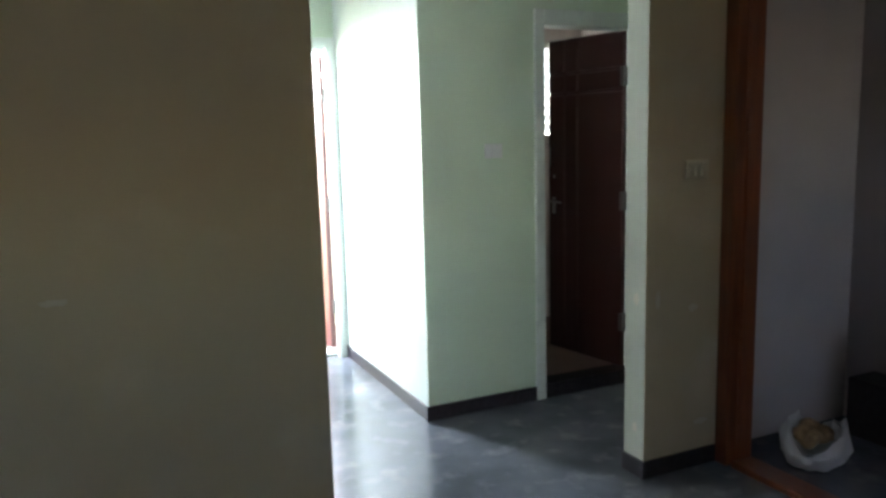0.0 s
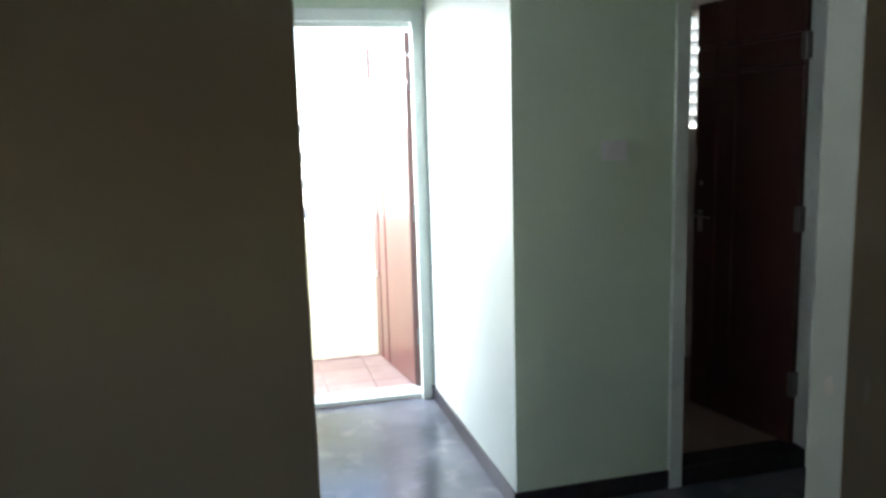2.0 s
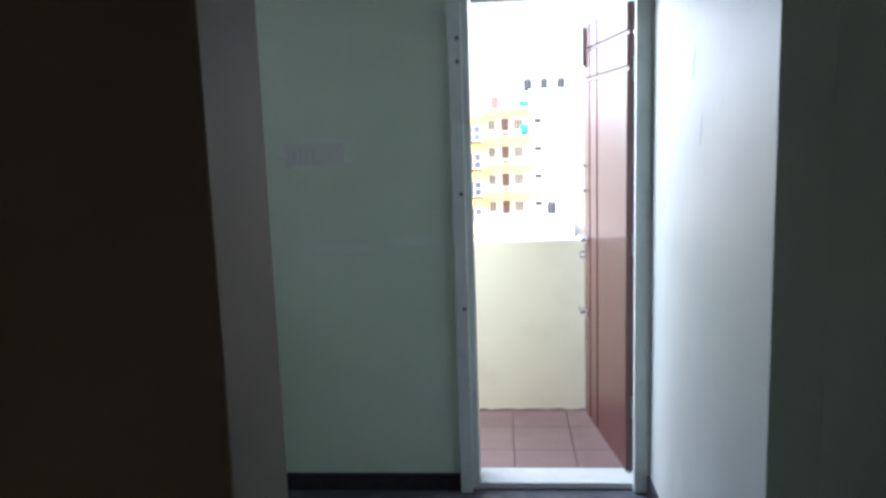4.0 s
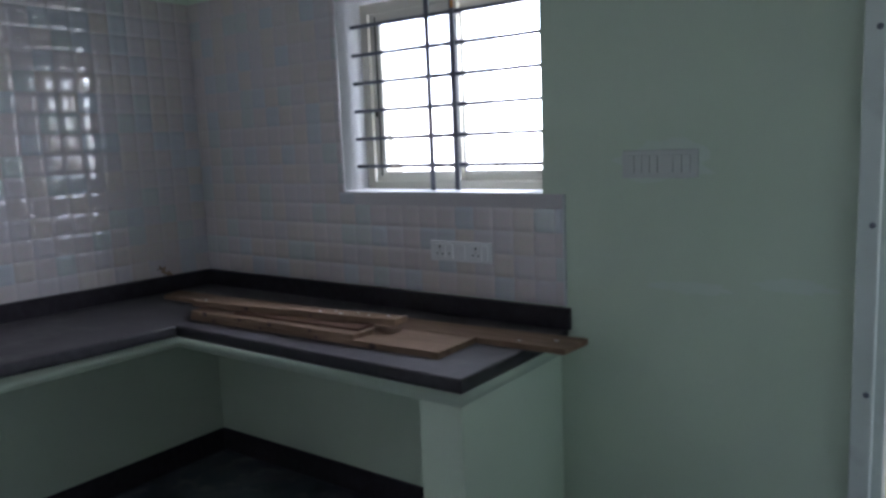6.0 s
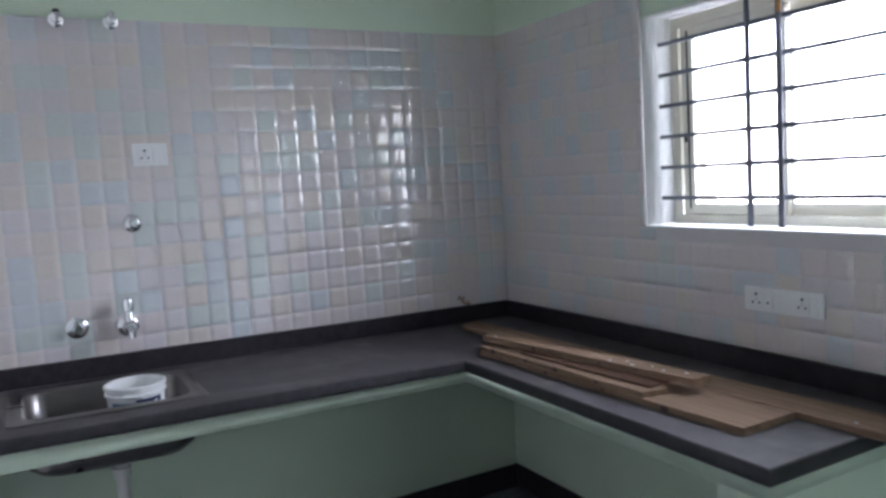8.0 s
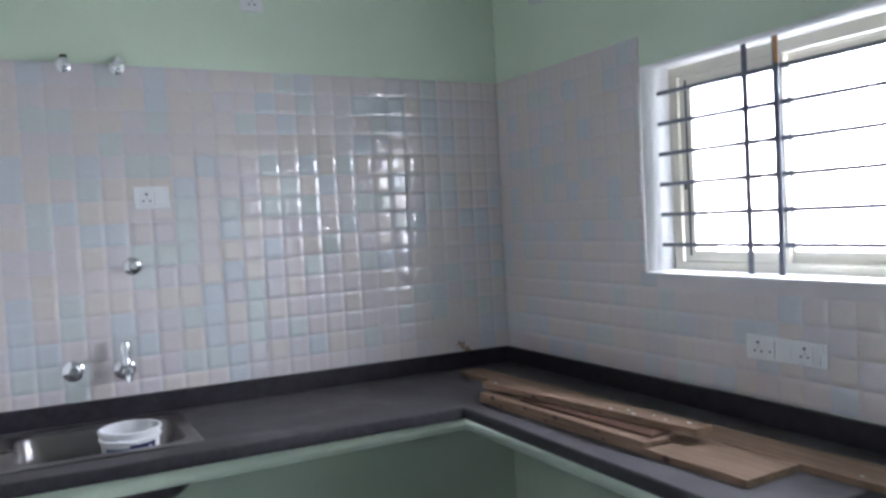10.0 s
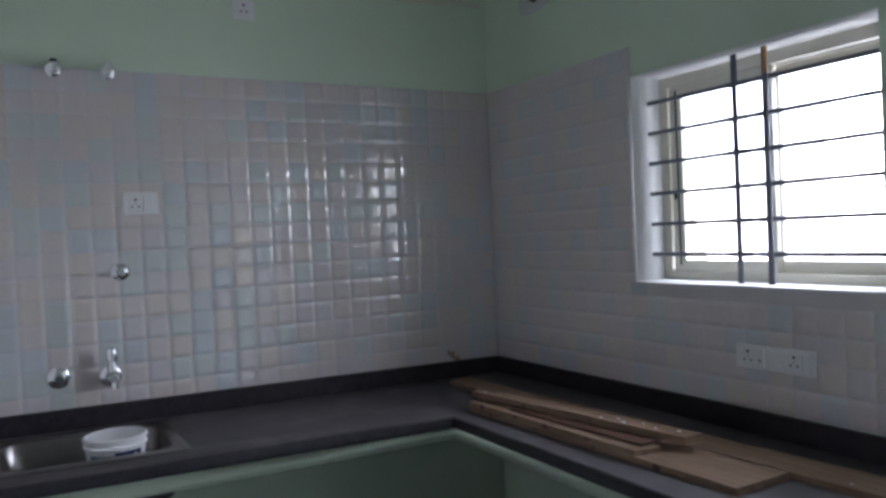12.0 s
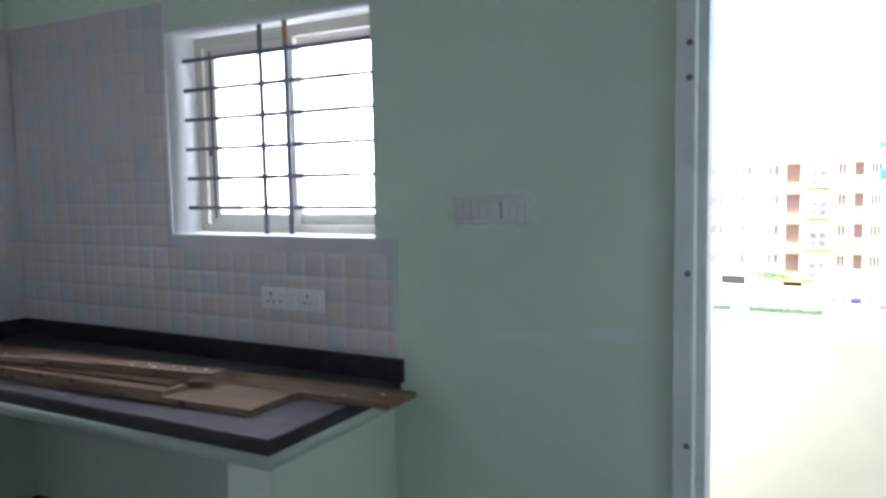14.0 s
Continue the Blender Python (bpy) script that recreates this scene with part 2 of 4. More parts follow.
PINEDARK = wood("dark_wood", (0.12, 0.065, 0.042), (0.085, 0.046, 0.03), 0.8, 0, scale=4.0, bump=0.4, spec=0.2)
GROUT = mat("tile_grout", (0.58, 0.555, 0.56), (0.54, 0.515, 0.52), rough=0.8, scale=5, fine=120, bump=0.1)
TILE = tile_mat("pastel_tile", False)
TILEREST = tile_mat("pastel_tile_rest", True)
REDTILE = mat("terracotta_tile", (0.22, 0.145, 0.132), (0.195, 0.125, 0.115), rough=0.4, rough2=0.6, scale=5, fine=120, bump=0.08, stain=((0.26, 0.19, 0.17), 0.4, 6.0))
BATHFLOOR = mat("beige_floor_tile", (0.38, 0.275, 0.225), (0.34, 0.245, 0.20), rough=0.4, scale=4, fine=100, bump=0.05)
BATHWALL = mat("beige_wall_tile", (0.62, 0.57, 0.53), (0.57, 0.52, 0.48), rough=0.3, scale=3, fine=100, bump=0.03)
CEMENTDARK = mat("reddish_mortar", (0.175, 0.118, 0.108), (0.155, 0.10, 0.094), rough=0.9, scale=6, fine=80, bump=0.2)
PARAPET = mat("parapet_paint", (0.82, 0.81, 0.64), (0.78, 0.77, 0.605), rough=0.7, scale=1.5, fine=70, bump=0.12, stain=((0.6, 0.58, 0.42), 0.3, 3.0))
SMEAR = mat("smeared_paint", (0.55, 0.61, 0.58), (0.60, 0.66, 0.63), rough=0.5, scale=12, fine=80, bump=0.1)
BLUEDRUM = mat("blue_drum", (0.22, 0.34, 0.52), (0.19, 0.31, 0.48), rough=0.4, scale=2, bump=0.0)
WALLDAB = mat("pale_mint_touch_up", (0.605, 0.70, 0.605), (0.585, 0.69, 0.58), rough=0.6, scale=9, fine=90, bump=0.1)
DAB = mat("pale_paint_dab", (0.57, 0.54, 0.45), (0.53, 0.49, 0.40), rough=0.6, scale=20, fine=90, bump=0.15)
CHASE = mat("filled_chase_plaster", (0.61, 0.60, 0.49), (0.55, 0.60, 0.49), rough=0.85, scale=9, fine=80, bump=0.3)
CEMENT = mat("white_cement", (0.58, 0.60, 0.60), (0.50, 0.56, 0.53), rough=0.85, scale=8, fine=60, bump=0.3)
HOLE = mat("stuffed_hole", (0.11, 0.07, 0.065), (0.07, 0.045, 0.045), rough=0.9, scale=30, fine=120, bump=0.4)
POLY = mat("polythene_bag", (0.55, 0.54, 0.56), (0.48, 0.47, 0.49), rough=0.35, scale=9, fine=40, bump=0.6)
RUBBISH = mat("brown_scraps", (0.30, 0.20, 0.11), (0.16, 0.10, 0.055), rough=0.8, scale=25, fine=80, bump=0.6)
BLUE = mat("blue_print", (0.05, 0.17, 0.30), (0.045, 0.15, 0.26), rough=0.35, scale=6, bump=0.0)
NAVY = mat("navy_print", (0.015, 0.02, 0.07), (0.02, 0.025, 0.09), rough=0.35, scale=6, bump=0.0)
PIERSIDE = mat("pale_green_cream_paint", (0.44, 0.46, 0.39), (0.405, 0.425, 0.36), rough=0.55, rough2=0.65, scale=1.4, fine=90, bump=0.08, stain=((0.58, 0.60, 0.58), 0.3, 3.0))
SLAT = mat("grey_louvre_glass", (0.30, 0.31, 0.30), (0.26, 0.27, 0.26), rough=0.35, scale=5, bump=0.0)
IVORY = mat("ivory_plastic", (0.57, 0.53, 0.43), (0.53, 0.49, 0.395), rough=0.4, scale=6, bump=0.0)
RUST = mat("rusty_primer", (0.55, 0.28, 0.10), (0.44, 0.21, 0.07), rough=0.7, scale=30, fine=120, bump=0.2)
PVC = mat("pvc_pipe", (0.62, 0.62, 0.60), (0.55, 0.55, 0.53), rough=0.4, scale=6, bump=0.0)
YELLOW = mat("yellow_band_paint", (0.87, 0.60, 0.11), (0.83, 0.555, 0.10), rough=0.7, scale=0.5, fine=8, bump=0.05)
FACADE = mat("white_facade", (0.86, 0.84, 0.80), (0.82, 0.79, 0.75), rough=0.8, scale=0.3, fine=6, bump=0.05, stain=((0.62, 0.58, 0.53), 0.4, 0.6))
SHUTTER = mat("brown_shutter", (0.145, 0.10, 0.10), (0.12, 0.083, 0.083), rough=0.5, scale=1, fine=8, bump=0.05)
DARKGLASS = mat("facade_glass", (0.06, 0.07, 0.085), (0.11, 0.12, 0.14), rough=0.3, scale=0.8, fine=8, bump=0.0)
TANK = mat("black_tank", (0.02, 0.022, 0.03), (0.03, 0.032, 0.042), rough=0.5, scale=2, fine=10, bump=0.0)
TEAL = mat("teal_cloth", (0.02, 0.30, 0.34), (0.02, 0.24, 0.28), rough=0.8, scale=3, bump=0.1)
MAUVE = mat("mauve_cloth", (0.16, 0.13, 0.26), (0.2, 0.16, 0.3), rough=0.8, scale=3, bump=0.1)
SOIL = mat("dry_ground", (0.34, 0.30, 0.24), (0.26, 0.25, 0.18), rough=0.95, scale=0.15, fine=3, bump=0.2, stain=((0.12, 0.17, 0.06), 0.7, 0.12))
PLANT = mat("foliage", (0.04, 0.085, 0.026), (0.055, 0.11, 0.034), rough=0.7, scale=3, fine=20, bump=0.1)
GLASS = bpy.data.materials.new("clear_glass")
GLASS.use_nodes = True
gn = GLASS.node_tree.nodes
gb = gn["Principled BSDF"]
gb.inputs["Transmission Weight"].default_value, gb.inputs["Roughness"].default_value, gb.inputs["IOR"].default_value = 1.0, 0.0, 1.45
gb.inputs["Base Color"].default_value = (0.96, 0.98, 0.98, 1)

# ---- large structure ----
CEILING_Z = 3.17
WX0, WX1, WZ0, WZ1 = 0.997, 1.966, 1.384, 2.181      # kitchen window opening
DX0, DX1, DZ1 = 2.968, 3.780, 2.170                  # balcony door opening
hole_loop = [(0.411 + 0.070 * math.cos(a), 2.708 + 0.074 * math.sin(a)) for a in (2 * math.pi * i / 20 for i in range(20))]
wall_north = structure("wall_north", upright_y(plate([[(-0.15, 0), (DX0, 0), (DX0, DZ1), (DX1, DZ1), (DX1, CEILING_Z), (-0.15, CEILING_Z)],
                       rect(WX0, WX1, WZ0, WZ1), hole_loop], 0.23), 0, 0.23), [GREEN, WHITE, PARAPET], "mint green plastered outer wall with window and door")
by_normal(wall_north, [((1, 0, 0), 1), ((-1, 0, 0), 1), ((0, 0, 1), 1), ((0, 0, -1), 1), ((0, 1, 0), 2)])
for p in wall_north.data.polygons:
    if (Vector((p.center.x, 0, p.center.z)) - Vector((0.411, 0, 2.708))).length < 0.09 and abs(p.normal.y) < 0.5:
        p.material_index = 0
wall_west = structure("wall_west", box(-0.15, 0, -2.525, 0, 0, CEILING_Z), GREEN, "mint green kitchen wall above the tiles")
wall_south = structure("wall_south", box(-1.6, 2.93, -2.525, -2.36, 0, CEILING_Z, 0.004), [CREAM, WHITE], "wall between hall and kitchen")
# unseen kitchen side made white as a reflector, to brighten the north wall
by_normal(wall_south, [((0, 1, 0), 1)])
wall_passage = structure("wall_passage", box(3.780, 3.90, -1.415, 0.2, 0, CEILING_Z, 0.003), [PASSAGE, BATHWALL, GREEN], "pale mint passage wall beside the balcony door")
by_normal(wall_passage, [((1, 0, 0), 1), ((0, -1, 0), 2)])
BX0, BX1 = 4.453, 5.175
wall_bath = structure("wall_bath", upright_y(plate([[(3.90, 0), (BX0, 0), (BX0, 2.17), (BX1, 2.17), (BX1, 0), (5.9, 0), (5.9, CEILING_Z), (3.90, CEILING_Z)]], 0.12), -1.415, 0.12),
                      [GREEN, BATHWALL], "mint green wall with the bathroom door")
by_normal(wall_bath, [((0, 1, 0), 1)])
VX0, VX1, VZ0, VZ1 = 5.16, 5.62, 1.46, 2.20
wall_bath_north = structure("wall_bath_north", upright_y(plate([rect(3.90, 5.9, 0, CEILING_Z), rect(VX0, VX1, VZ0, VZ1)], 0.2), 0, 0.2), BATHWALL, "tiled bathroom outer wall")
wall_bath_east = structure("wall_bath_east", box(5.75, 5.9, -1.295, 0, 0, CEILING_Z), BATHWALL, "tiled bathroom side wall")
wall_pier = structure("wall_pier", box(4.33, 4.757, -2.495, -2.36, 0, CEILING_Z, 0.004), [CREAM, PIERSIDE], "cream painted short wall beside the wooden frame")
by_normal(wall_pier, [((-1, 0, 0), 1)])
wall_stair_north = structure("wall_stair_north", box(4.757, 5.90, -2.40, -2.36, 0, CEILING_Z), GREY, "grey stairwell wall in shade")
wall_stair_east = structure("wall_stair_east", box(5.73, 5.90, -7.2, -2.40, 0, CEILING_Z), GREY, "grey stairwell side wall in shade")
wall_lobby_east = structure("wall_lobby_east", box(5.40, 5.55, -2.36, -1.415, 0, CEILING_Z), GREEN, "mint green lobby end wall")
EY0, EY1 = -3.58, -2.497
wall_hall_east = structure("wall_hall_east", upright_x(plate([[(-7.2, 0), (EY0, 0), (EY0, 2.25), (EY1, 2.25), (EY1, CEILING_Z), (-7.2, CEILING_Z)]], 0.113), 4.757, 0.113), CREAM, "cream hall wall with the wooden door frame")
wall_hall_west = structure("wall_hall_west", box(-1.75, -1.6, -7.2, -2.36, 0, CEILING_Z), CREAM, "cream hall wall")
# both openings are invented, sized by the light the hall and stairwell need
wall_hall_south = structure("wall_hall_south", upright_y(plate([rect(-1.75, 5.9, 0, CEILING_Z), rect(1.15, 1.70, 1.27, 1.70), rect(5.12, 5.52, 1.56, 2.04)], 0.15), -7.35, 0.15), CREAM, "cream hall wall with unseen openings added to let light in")
floor = structure("floor", box(-1.75, 5.9, -7.35, 0.0, -0.15, 0.0), FLOOR, "polished dark grey granite floor with scuffs")
floor_bath = structure("floor_bath", box(3.90, 5.75, -1.30, 0.0, 0.0, 0.070), BATHFLOOR, "beige tiled raised bathroom floor")
ceiling = structure("ceiling", box(-1.75, 5.9, -7.35, 0.2, CEILING_Z, CEILING_Z + 0.15), CEIL, "off-white plastered ceiling")
building_base = structure("building_base", box(-1.75, 5.9, -7.35, 1.16, -10.5, -0.15), PARAPET, "lower storeys under the flat")

# balcony
PY = 1.05
balcony_floor = structure("balcony_floor", box(1.4, 4.9, 0.0, PY + 0.11, -0.15, -0.045), CEMENTDARK, "balcony floor slab with terracotta tiles")
parapet = structure("parapet", box(1.4, 4.9, PY, PY + 0.11, -0.045, 0.955, 0.008), PARAPET, "pale yellow plastered balcony parapet")
parapet_side = structure("parapet_side", box(1.29, 1.40, 0.2, PY + 0.11, -0.15, 0.955, 0.008), PARAPET, "pale yellow balcony end wall")
parapet_side_2 = structure("parapet_side_2", box(4.9, 5.01, 0.2, PY + 0.11, -0.15, 0.955, 0.008), PARAPET, "pale yellow balcony end wall")


def skirting(name, x0, x1, y0, y1, h=0.08):
    return structure(name, box(x0, x1, y0, y1, 0.0, h, 0.002, 1), SKIRT, "dark granite skirting")


skirting("baseboard_north", 2.031, DX0, -0.012, 0.0)
skirting("baseboard_passage", 3.768, 3.780, -1.427, -0.03)
skirting("baseboard_bath", 3.768, BX0, -1.427, -1.415)
skirting("baseboard_pier_west", 4.318, 4.330, -2.507, -2.36)
skirting("baseboard_pier_south", 4.330, 4.755, -2.507, -2.495)
skirting("baseboard_south", -1.6, 2.93, -2.537, -2.525)
skirting("baseboard_south_end", 2.93, 2.942, -2.537, -2.348)
skirting("baseboard_kitchen_south", 0.0, 2.93, -2.36, -2.348)
skirting("baseboard_counter_north", 0.0, 1.87, -0.012, 0.0, 0.12)
skirting("baseboard_counter_west", 0.0, 0.012, -2.348, -0.012, 0.12)
skirting("threshold_bath", BX0 + 0.063, BX1 - 0.047, -1.425, -1.295, 0.085)

# ---- balcony door frame and leaf ----
door_1 = tagged(new("door_1"), "grey-white painted balcony door frame", kind="structure")
door_1.matrix_basis = pose(3.37, 0, 0)
jamb = box(2.970, 3.024, -0.030, 0.105, 0.0, 2.168, 0.003)
box(3.022, 3.052, 0.012, 0.105, 0.0, 2.10, 0.003, bm=jamb)
jamb_left = part("jamb", jamb, FRAME, door_1)
for z in (0.824, 1.309, 1.840, 1.932):
    part("screw_hole", lathe([(0, -0.0335), (0.006, -0.0325), (0.009, -0.030), (0.009, -0.028)], (3.008, 0, z), (0, 1, 0), 12), BAR, jamb_left)
jamb = box(3.714, 3.778, -0.030, 0.010, 0.0, 2.168, 0.003)
box(3.748, 3.778, 0.009, 0.105, 0.0, 2.168, 0.003, bm=jamb)
part("jamb", jamb, FRAME, door_1)
head = box(3.024, 3.714, -0.030, 0.105, 2.100, 2.168, 0.003)
box(3.062, 3.714, 0.012, 0.06, 2.075, 2.102, 0.003, bm=head)
part("head", head, FRAME, door_1)
part("door_sill", box(3.024, 3.738, 0.011, 0.165, 0.0, 0.028, 0.004), FRAME, door_1, "worn cement door sill")


def panelled_leaf(name, m, width, z0, z1, material, label, splits=(0.655, 0.845), bands=(1.80, 1.945)):
    """A leaf in its own frame: hinge edge at x = 0, free edge at x = width, thickness along y."""
    leaf = thing(name, m, label, "door")

    def put(nm, bm, material2, parent=None, lab="", smooth=False):
        bm.transform(pinv(leaf))
        return part(nm, bm, material2, parent or leaf, lab, smooth)

    put("core", box(0, width, -0.010, 0.010, z0, z1, 0.002), material)
    cols = [0.0, splits[0] * width, splits[1] * width, width]
    rows = [z0, *bands, z1]
    g = 0.008
    for side in (-1, 1):
        for i in range(3):
            for j in range(3):
                x0, x1 = cols[i] + (g if i else 0), cols[i + 1] - (g if i < 2 else 0)
                a0, a1 = rows[j] + (g if j else 0), rows[j + 1] - (g if j < 2 else 0)
                y0, y1 = (0.0095, 0.0185) if side > 0 else (-0.0185, -0.0095)
                put("panel", box(x0, x1, y0, y1, a0, a1, 0.0075, 3), material)
    return leaf, put


# balcony leaf, swung out
bal_leaf, put = panelled_leaf("balcony_door_leaf", pose(3.720, 0.125, 0, 0, 0, 97.7), 0.743, 0.035, 2.07, LEAFOUT, "reddish brown panelled wooden door standing open onto the balcony")
for z in (0.33, 1.06, 1.80):
    put("hinge", box(-0.006, 0.004, -0.030, -0.004, z - 0.05, z + 0.05, 0.002), STEEL, lab="dull steel hinge")
for z, r in ((0.985, 0.014), (0.60, 0.014)):
    lock = put("latch", box(0.655, 0.735, 0.0185, 0.030, z - 0.018, z + 0.018, 0.004), CHROME, lab="chrome latch")
    put("knob", rod((0.705, 0.026, z), (0.705, 0.046, z), 0.008, bm=rod((0.700, 0.042, z), (0.752, 0.044, z + 0.012), r * 0.7, n=12), n=12), CHROME, lock)
put("hasp_ring", rod((0.738, 0.018, 0.915), (0.738, 0.042, 0.915), 0.004, n=8, bm=rod((0.738, 0.042, 0.915), (0.738, 0.042, 0.888), 0.004, n=8, bm=rod((0.738, 0.042, 0.888), (0.738, 0.018, 0.888), 0.004, n=8))), CHROME, lab="steel hasp staple")
for z in (1.37, 1.24):
    put("stud", rod((0.718, 0.018, z), (0.718, 0.034, z), 0.008, n=12), CHROME)
bolt = put("tower_bolt", box(0.685, 0.712, 0.0185, 0.024, 1.86, 2.05, 0.002), SHUTTER, lab="dark tower bolt")
put("bolt_bar", rod((0.698, 0.030, 1.87), (0.698, 0.030, 2.06), 0.006, n=10), SHUTTER, bolt)

# ---- bathroom door ----
door_2 = tagged(new("door_2"), "grey painted bathroom door frame", kind="structure")
door_2.matrix_basis = pose(4.81, -1.36, 0)
jb = box(BX0 + 0.002, BX0 + 0.062, -1.428, -1.30, 0.0, 2.168, 0.003)
part("jamb", jb, FRAME, door_2)
part("jamb", box(BX1 - 0.046, BX1 - 0.002, -1.428, -1.30, 0.0, 2.168, 0.003), FRAME, door_2)
part("head", box(BX0 + 0.062, BX1 - 0.046, -1.428, -1.30, 2.085, 2.168, 0.003), FRAME, door_2)
bath_leaf, put = panelled_leaf("bathroom_door_leaf", pose(5.118, -1.345, 0, 0, 0, 99.5), 0.635, 0.082, 2.09, LEAF, "dark maroon panelled wooden door standing ajar into the bathroom", (0.59, 0.775), (1.755, 1.88))
for z in (0.36, 1.10, 1.83):
    put("hinge", box(-0.014, 0.016, -0.022, 0.026, z - 0.055, z + 0.055, 0.003), STEEL, lab="dull steel hinge")
lever = put("lock_plate", box(0.570, 0.605, 0.0185, 0.024, 0.985, 1.095, 0.003), CHROME, lab="chrome lock plate")
put("lever", rod((0.588, 0.022, 1.07), (0.588, 0.060, 1.07), 0.009, n=12, bm=rod((0.595, 0.058, 1.07), (0.475, 0.058, 1.065), 0.008, 0.006, n=12)), CHROME, lever, "chrome lever handle")
pull = put("pull_handle", rod((0.590, 0.052, 1.30), (0.590, 0.052, 1.42), 0.007, n=12), CHROME, lab="chrome pull handle")
for z in (1.305, 1.415):
    put("post", rod((0.590, 0.018, z), (0.590, 0.052, z), 0.007, n=10), CHROME, pull)
put("bolt_knob", rod((0.57, 0.018, 1.23), (0.57, 0.035, 1.23), 0.012, n=12), CHROME)

# bathroom louvre window
window_2 = tagged(new("window_2"), "louvred bathroom ventilator window", kind="structure")
window_2.matrix_basis = pose((VX0 + VX1) / 2, 0.1, VZ0)
part("window_frame", upright_y(plate([rect(VX0, VX1, VZ0, VZ1), rect(VX0 + 0.04, VX1 - 0.04, VZ0 + 0.04, VZ1 - 0.04)], 0.05), 0.08, 0.05), ALU, window_2)
for i in range(9):
    z = VZ0 + 0.09 + i * 0.072
    bm = box(VX0 + 0.04, VX1 - 0.04, -0.0525, 0.0525, -0.003, 0.003)
    bm.transform(pose(0, 0.105, z, -36, 0, 0))
    part("slat", bm, SLAT, window_2)

# ---- wooden entrance frame ----
door_3 = tagged(new("door_3"), "varnished reddish teak entrance door frame", kind="structure")
door_3.matrix_basis = pose(4.81, -3.03, 0)
tk = box(4.735, 4.872, -2.572, -2.499, 0.0, 2.25, 0.006)
box(4.790, 4.872, -2.590, -2.565, 0.0, 2.19, 0.004, bm=tk)
part("jamb", tk, TEAK, door_3)
tk = box(4.735, 4.872, -3.578, -3.505, 0.0, 2.25, 0.006)
box(4.790, 4.872, -3.512, -3.487, 0.0, 2.19, 0.004, bm=tk)
part("jamb", tk, TEAK, door_3)
part("head", box(4.735, 4.872, -3.505, -2.572, 2.175, 2.25, 0.006), TEAK, door_3)
part("door_sill", box(4.745, 4.872, -3.487, -2.590, 0.0, 0.03, 0.006), TEAK, door_3)

# ---- kitchen window ----
window_1 = tagged(new("window_1"), "cream aluminium sliding window with a steel grille", kind="structure")
window_1.matrix_basis = pose((WX0 + WX1) / 2, 0.15, WZ0)
part("window_frame", upright_y(plate([rect(WX0 + 0.001, WX1 - 0.001, WZ0 + 0.001, WZ1 - 0.001), rect(WX0 + 0.042, WX1 - 0.042, WZ0 + 0.036, WZ1 - 0.045)], 0.06, 0.002), 0.150, 0.06), ALU, window_1, "cream aluminium outer frame")
part("track", box(WX0 + 0.042, WX1 - 0.042, 0.178, 0.184, WZ0 + 0.036, WZ0 + 0.050), ALU, window_1)
part("track", box(WX0 + 0.042, WX1 - 0.042, 0.178, 0.184, WZ1 - 0.054, WZ1 - 0.045), ALU, window_1)
for sx0, sx1, sy, rail, st0, st1 in ((WX0 + 0.050, 1.508, 0.153, 0.092, 0.057, 0.040), (1.478, WX1 - 0.045, 0.183, 0.088, 0.032, 0.045)):
    sash = part("sash", upright_y(plate([rect(sx0, sx1, WZ0 + 0.038, WZ1 - 0.047), rect(sx0 + st0, sx1 - st1, WZ0 + 0.078, WZ1 - rail)], 0.024, 0.002), sy, 0.024), ALU, window_1)
    gl = part("pane", box(sx0 + st0, sx1 - st1, sy + 0.010, sy + 0.014, WZ0 + 0.078, WZ1 - rail), GLASS, sash)
    gl.visible_shadow = False
    if sx0 < 1.2:
        part("gasket", box(sx0 + 0.030, sx0 + 0.037, sy - 0.002, sy + 0.001, WZ0 + 0.06, WZ1 - 0.06), DARK, sash, "black rubber gasket")
        part("sash_lock", box(sx0 + 0.016, sx0 + 0.026, sy - 0.008, sy, 1.70, 1.735, 0.002), DARK, sash)
grille = thing("window_grille", (1.48, 0.09, WZ0), "dark steel burglar bars with two flat uprights in the kitchen window", "window grille")
for i in range(6):
    z = 1.489 + i * 0.1183
    bm = box(WX0 - 0.01, WX1 + 0.01, 0.085, 0.097, z - 0.0072, z + 0.0072, 0.001, 1)
    for xx in (1.414, 1.537):
        box(xx - 0.045, xx + 0.045, 0.084, 0.098, z - 0.009, z + 0.009, 0.003, 1, bm=bm)
    part("bar", bm, BAR, grille)
for xx in (1.414, 1.537):
    ang = box(xx - 0.011, xx + 0.011, 0.078, 0.083, WZ0 - 0.002, WZ1 + 0.002, 0.001, 1)
    box(xx - 0.011, xx - 0.006, 0.0835, 0.0845, WZ0 - 0.002, WZ1 + 0.002, bm=ang)
    bar = part("upright", ang, BAR, grille, "angle-iron upright")
    if xx > 1.5:
        part("bare_end", box(xx - 0.004, xx + 0.0115, 0.0765, 0.0779, WZ1 - 0.088, WZ1 - 0.001), RUST, bar, "rusty orange unpainted end")
cill = structure("window_sill", box(WX0, WX1, -0.006, 0.150, WZ0 - 0.0005, WZ0 + 0.004, 0.001, 1), WHITE, "white painted sill")

# ---- kitchen worktop ----


def lay(bm):
    """The worktop was laid a little out of level."""
    for v in bm.verts:
        v.co.z += 0.0215 * max(0.0, -v.co.y - 0.6) - 0.002 * v.co.x
    return bm



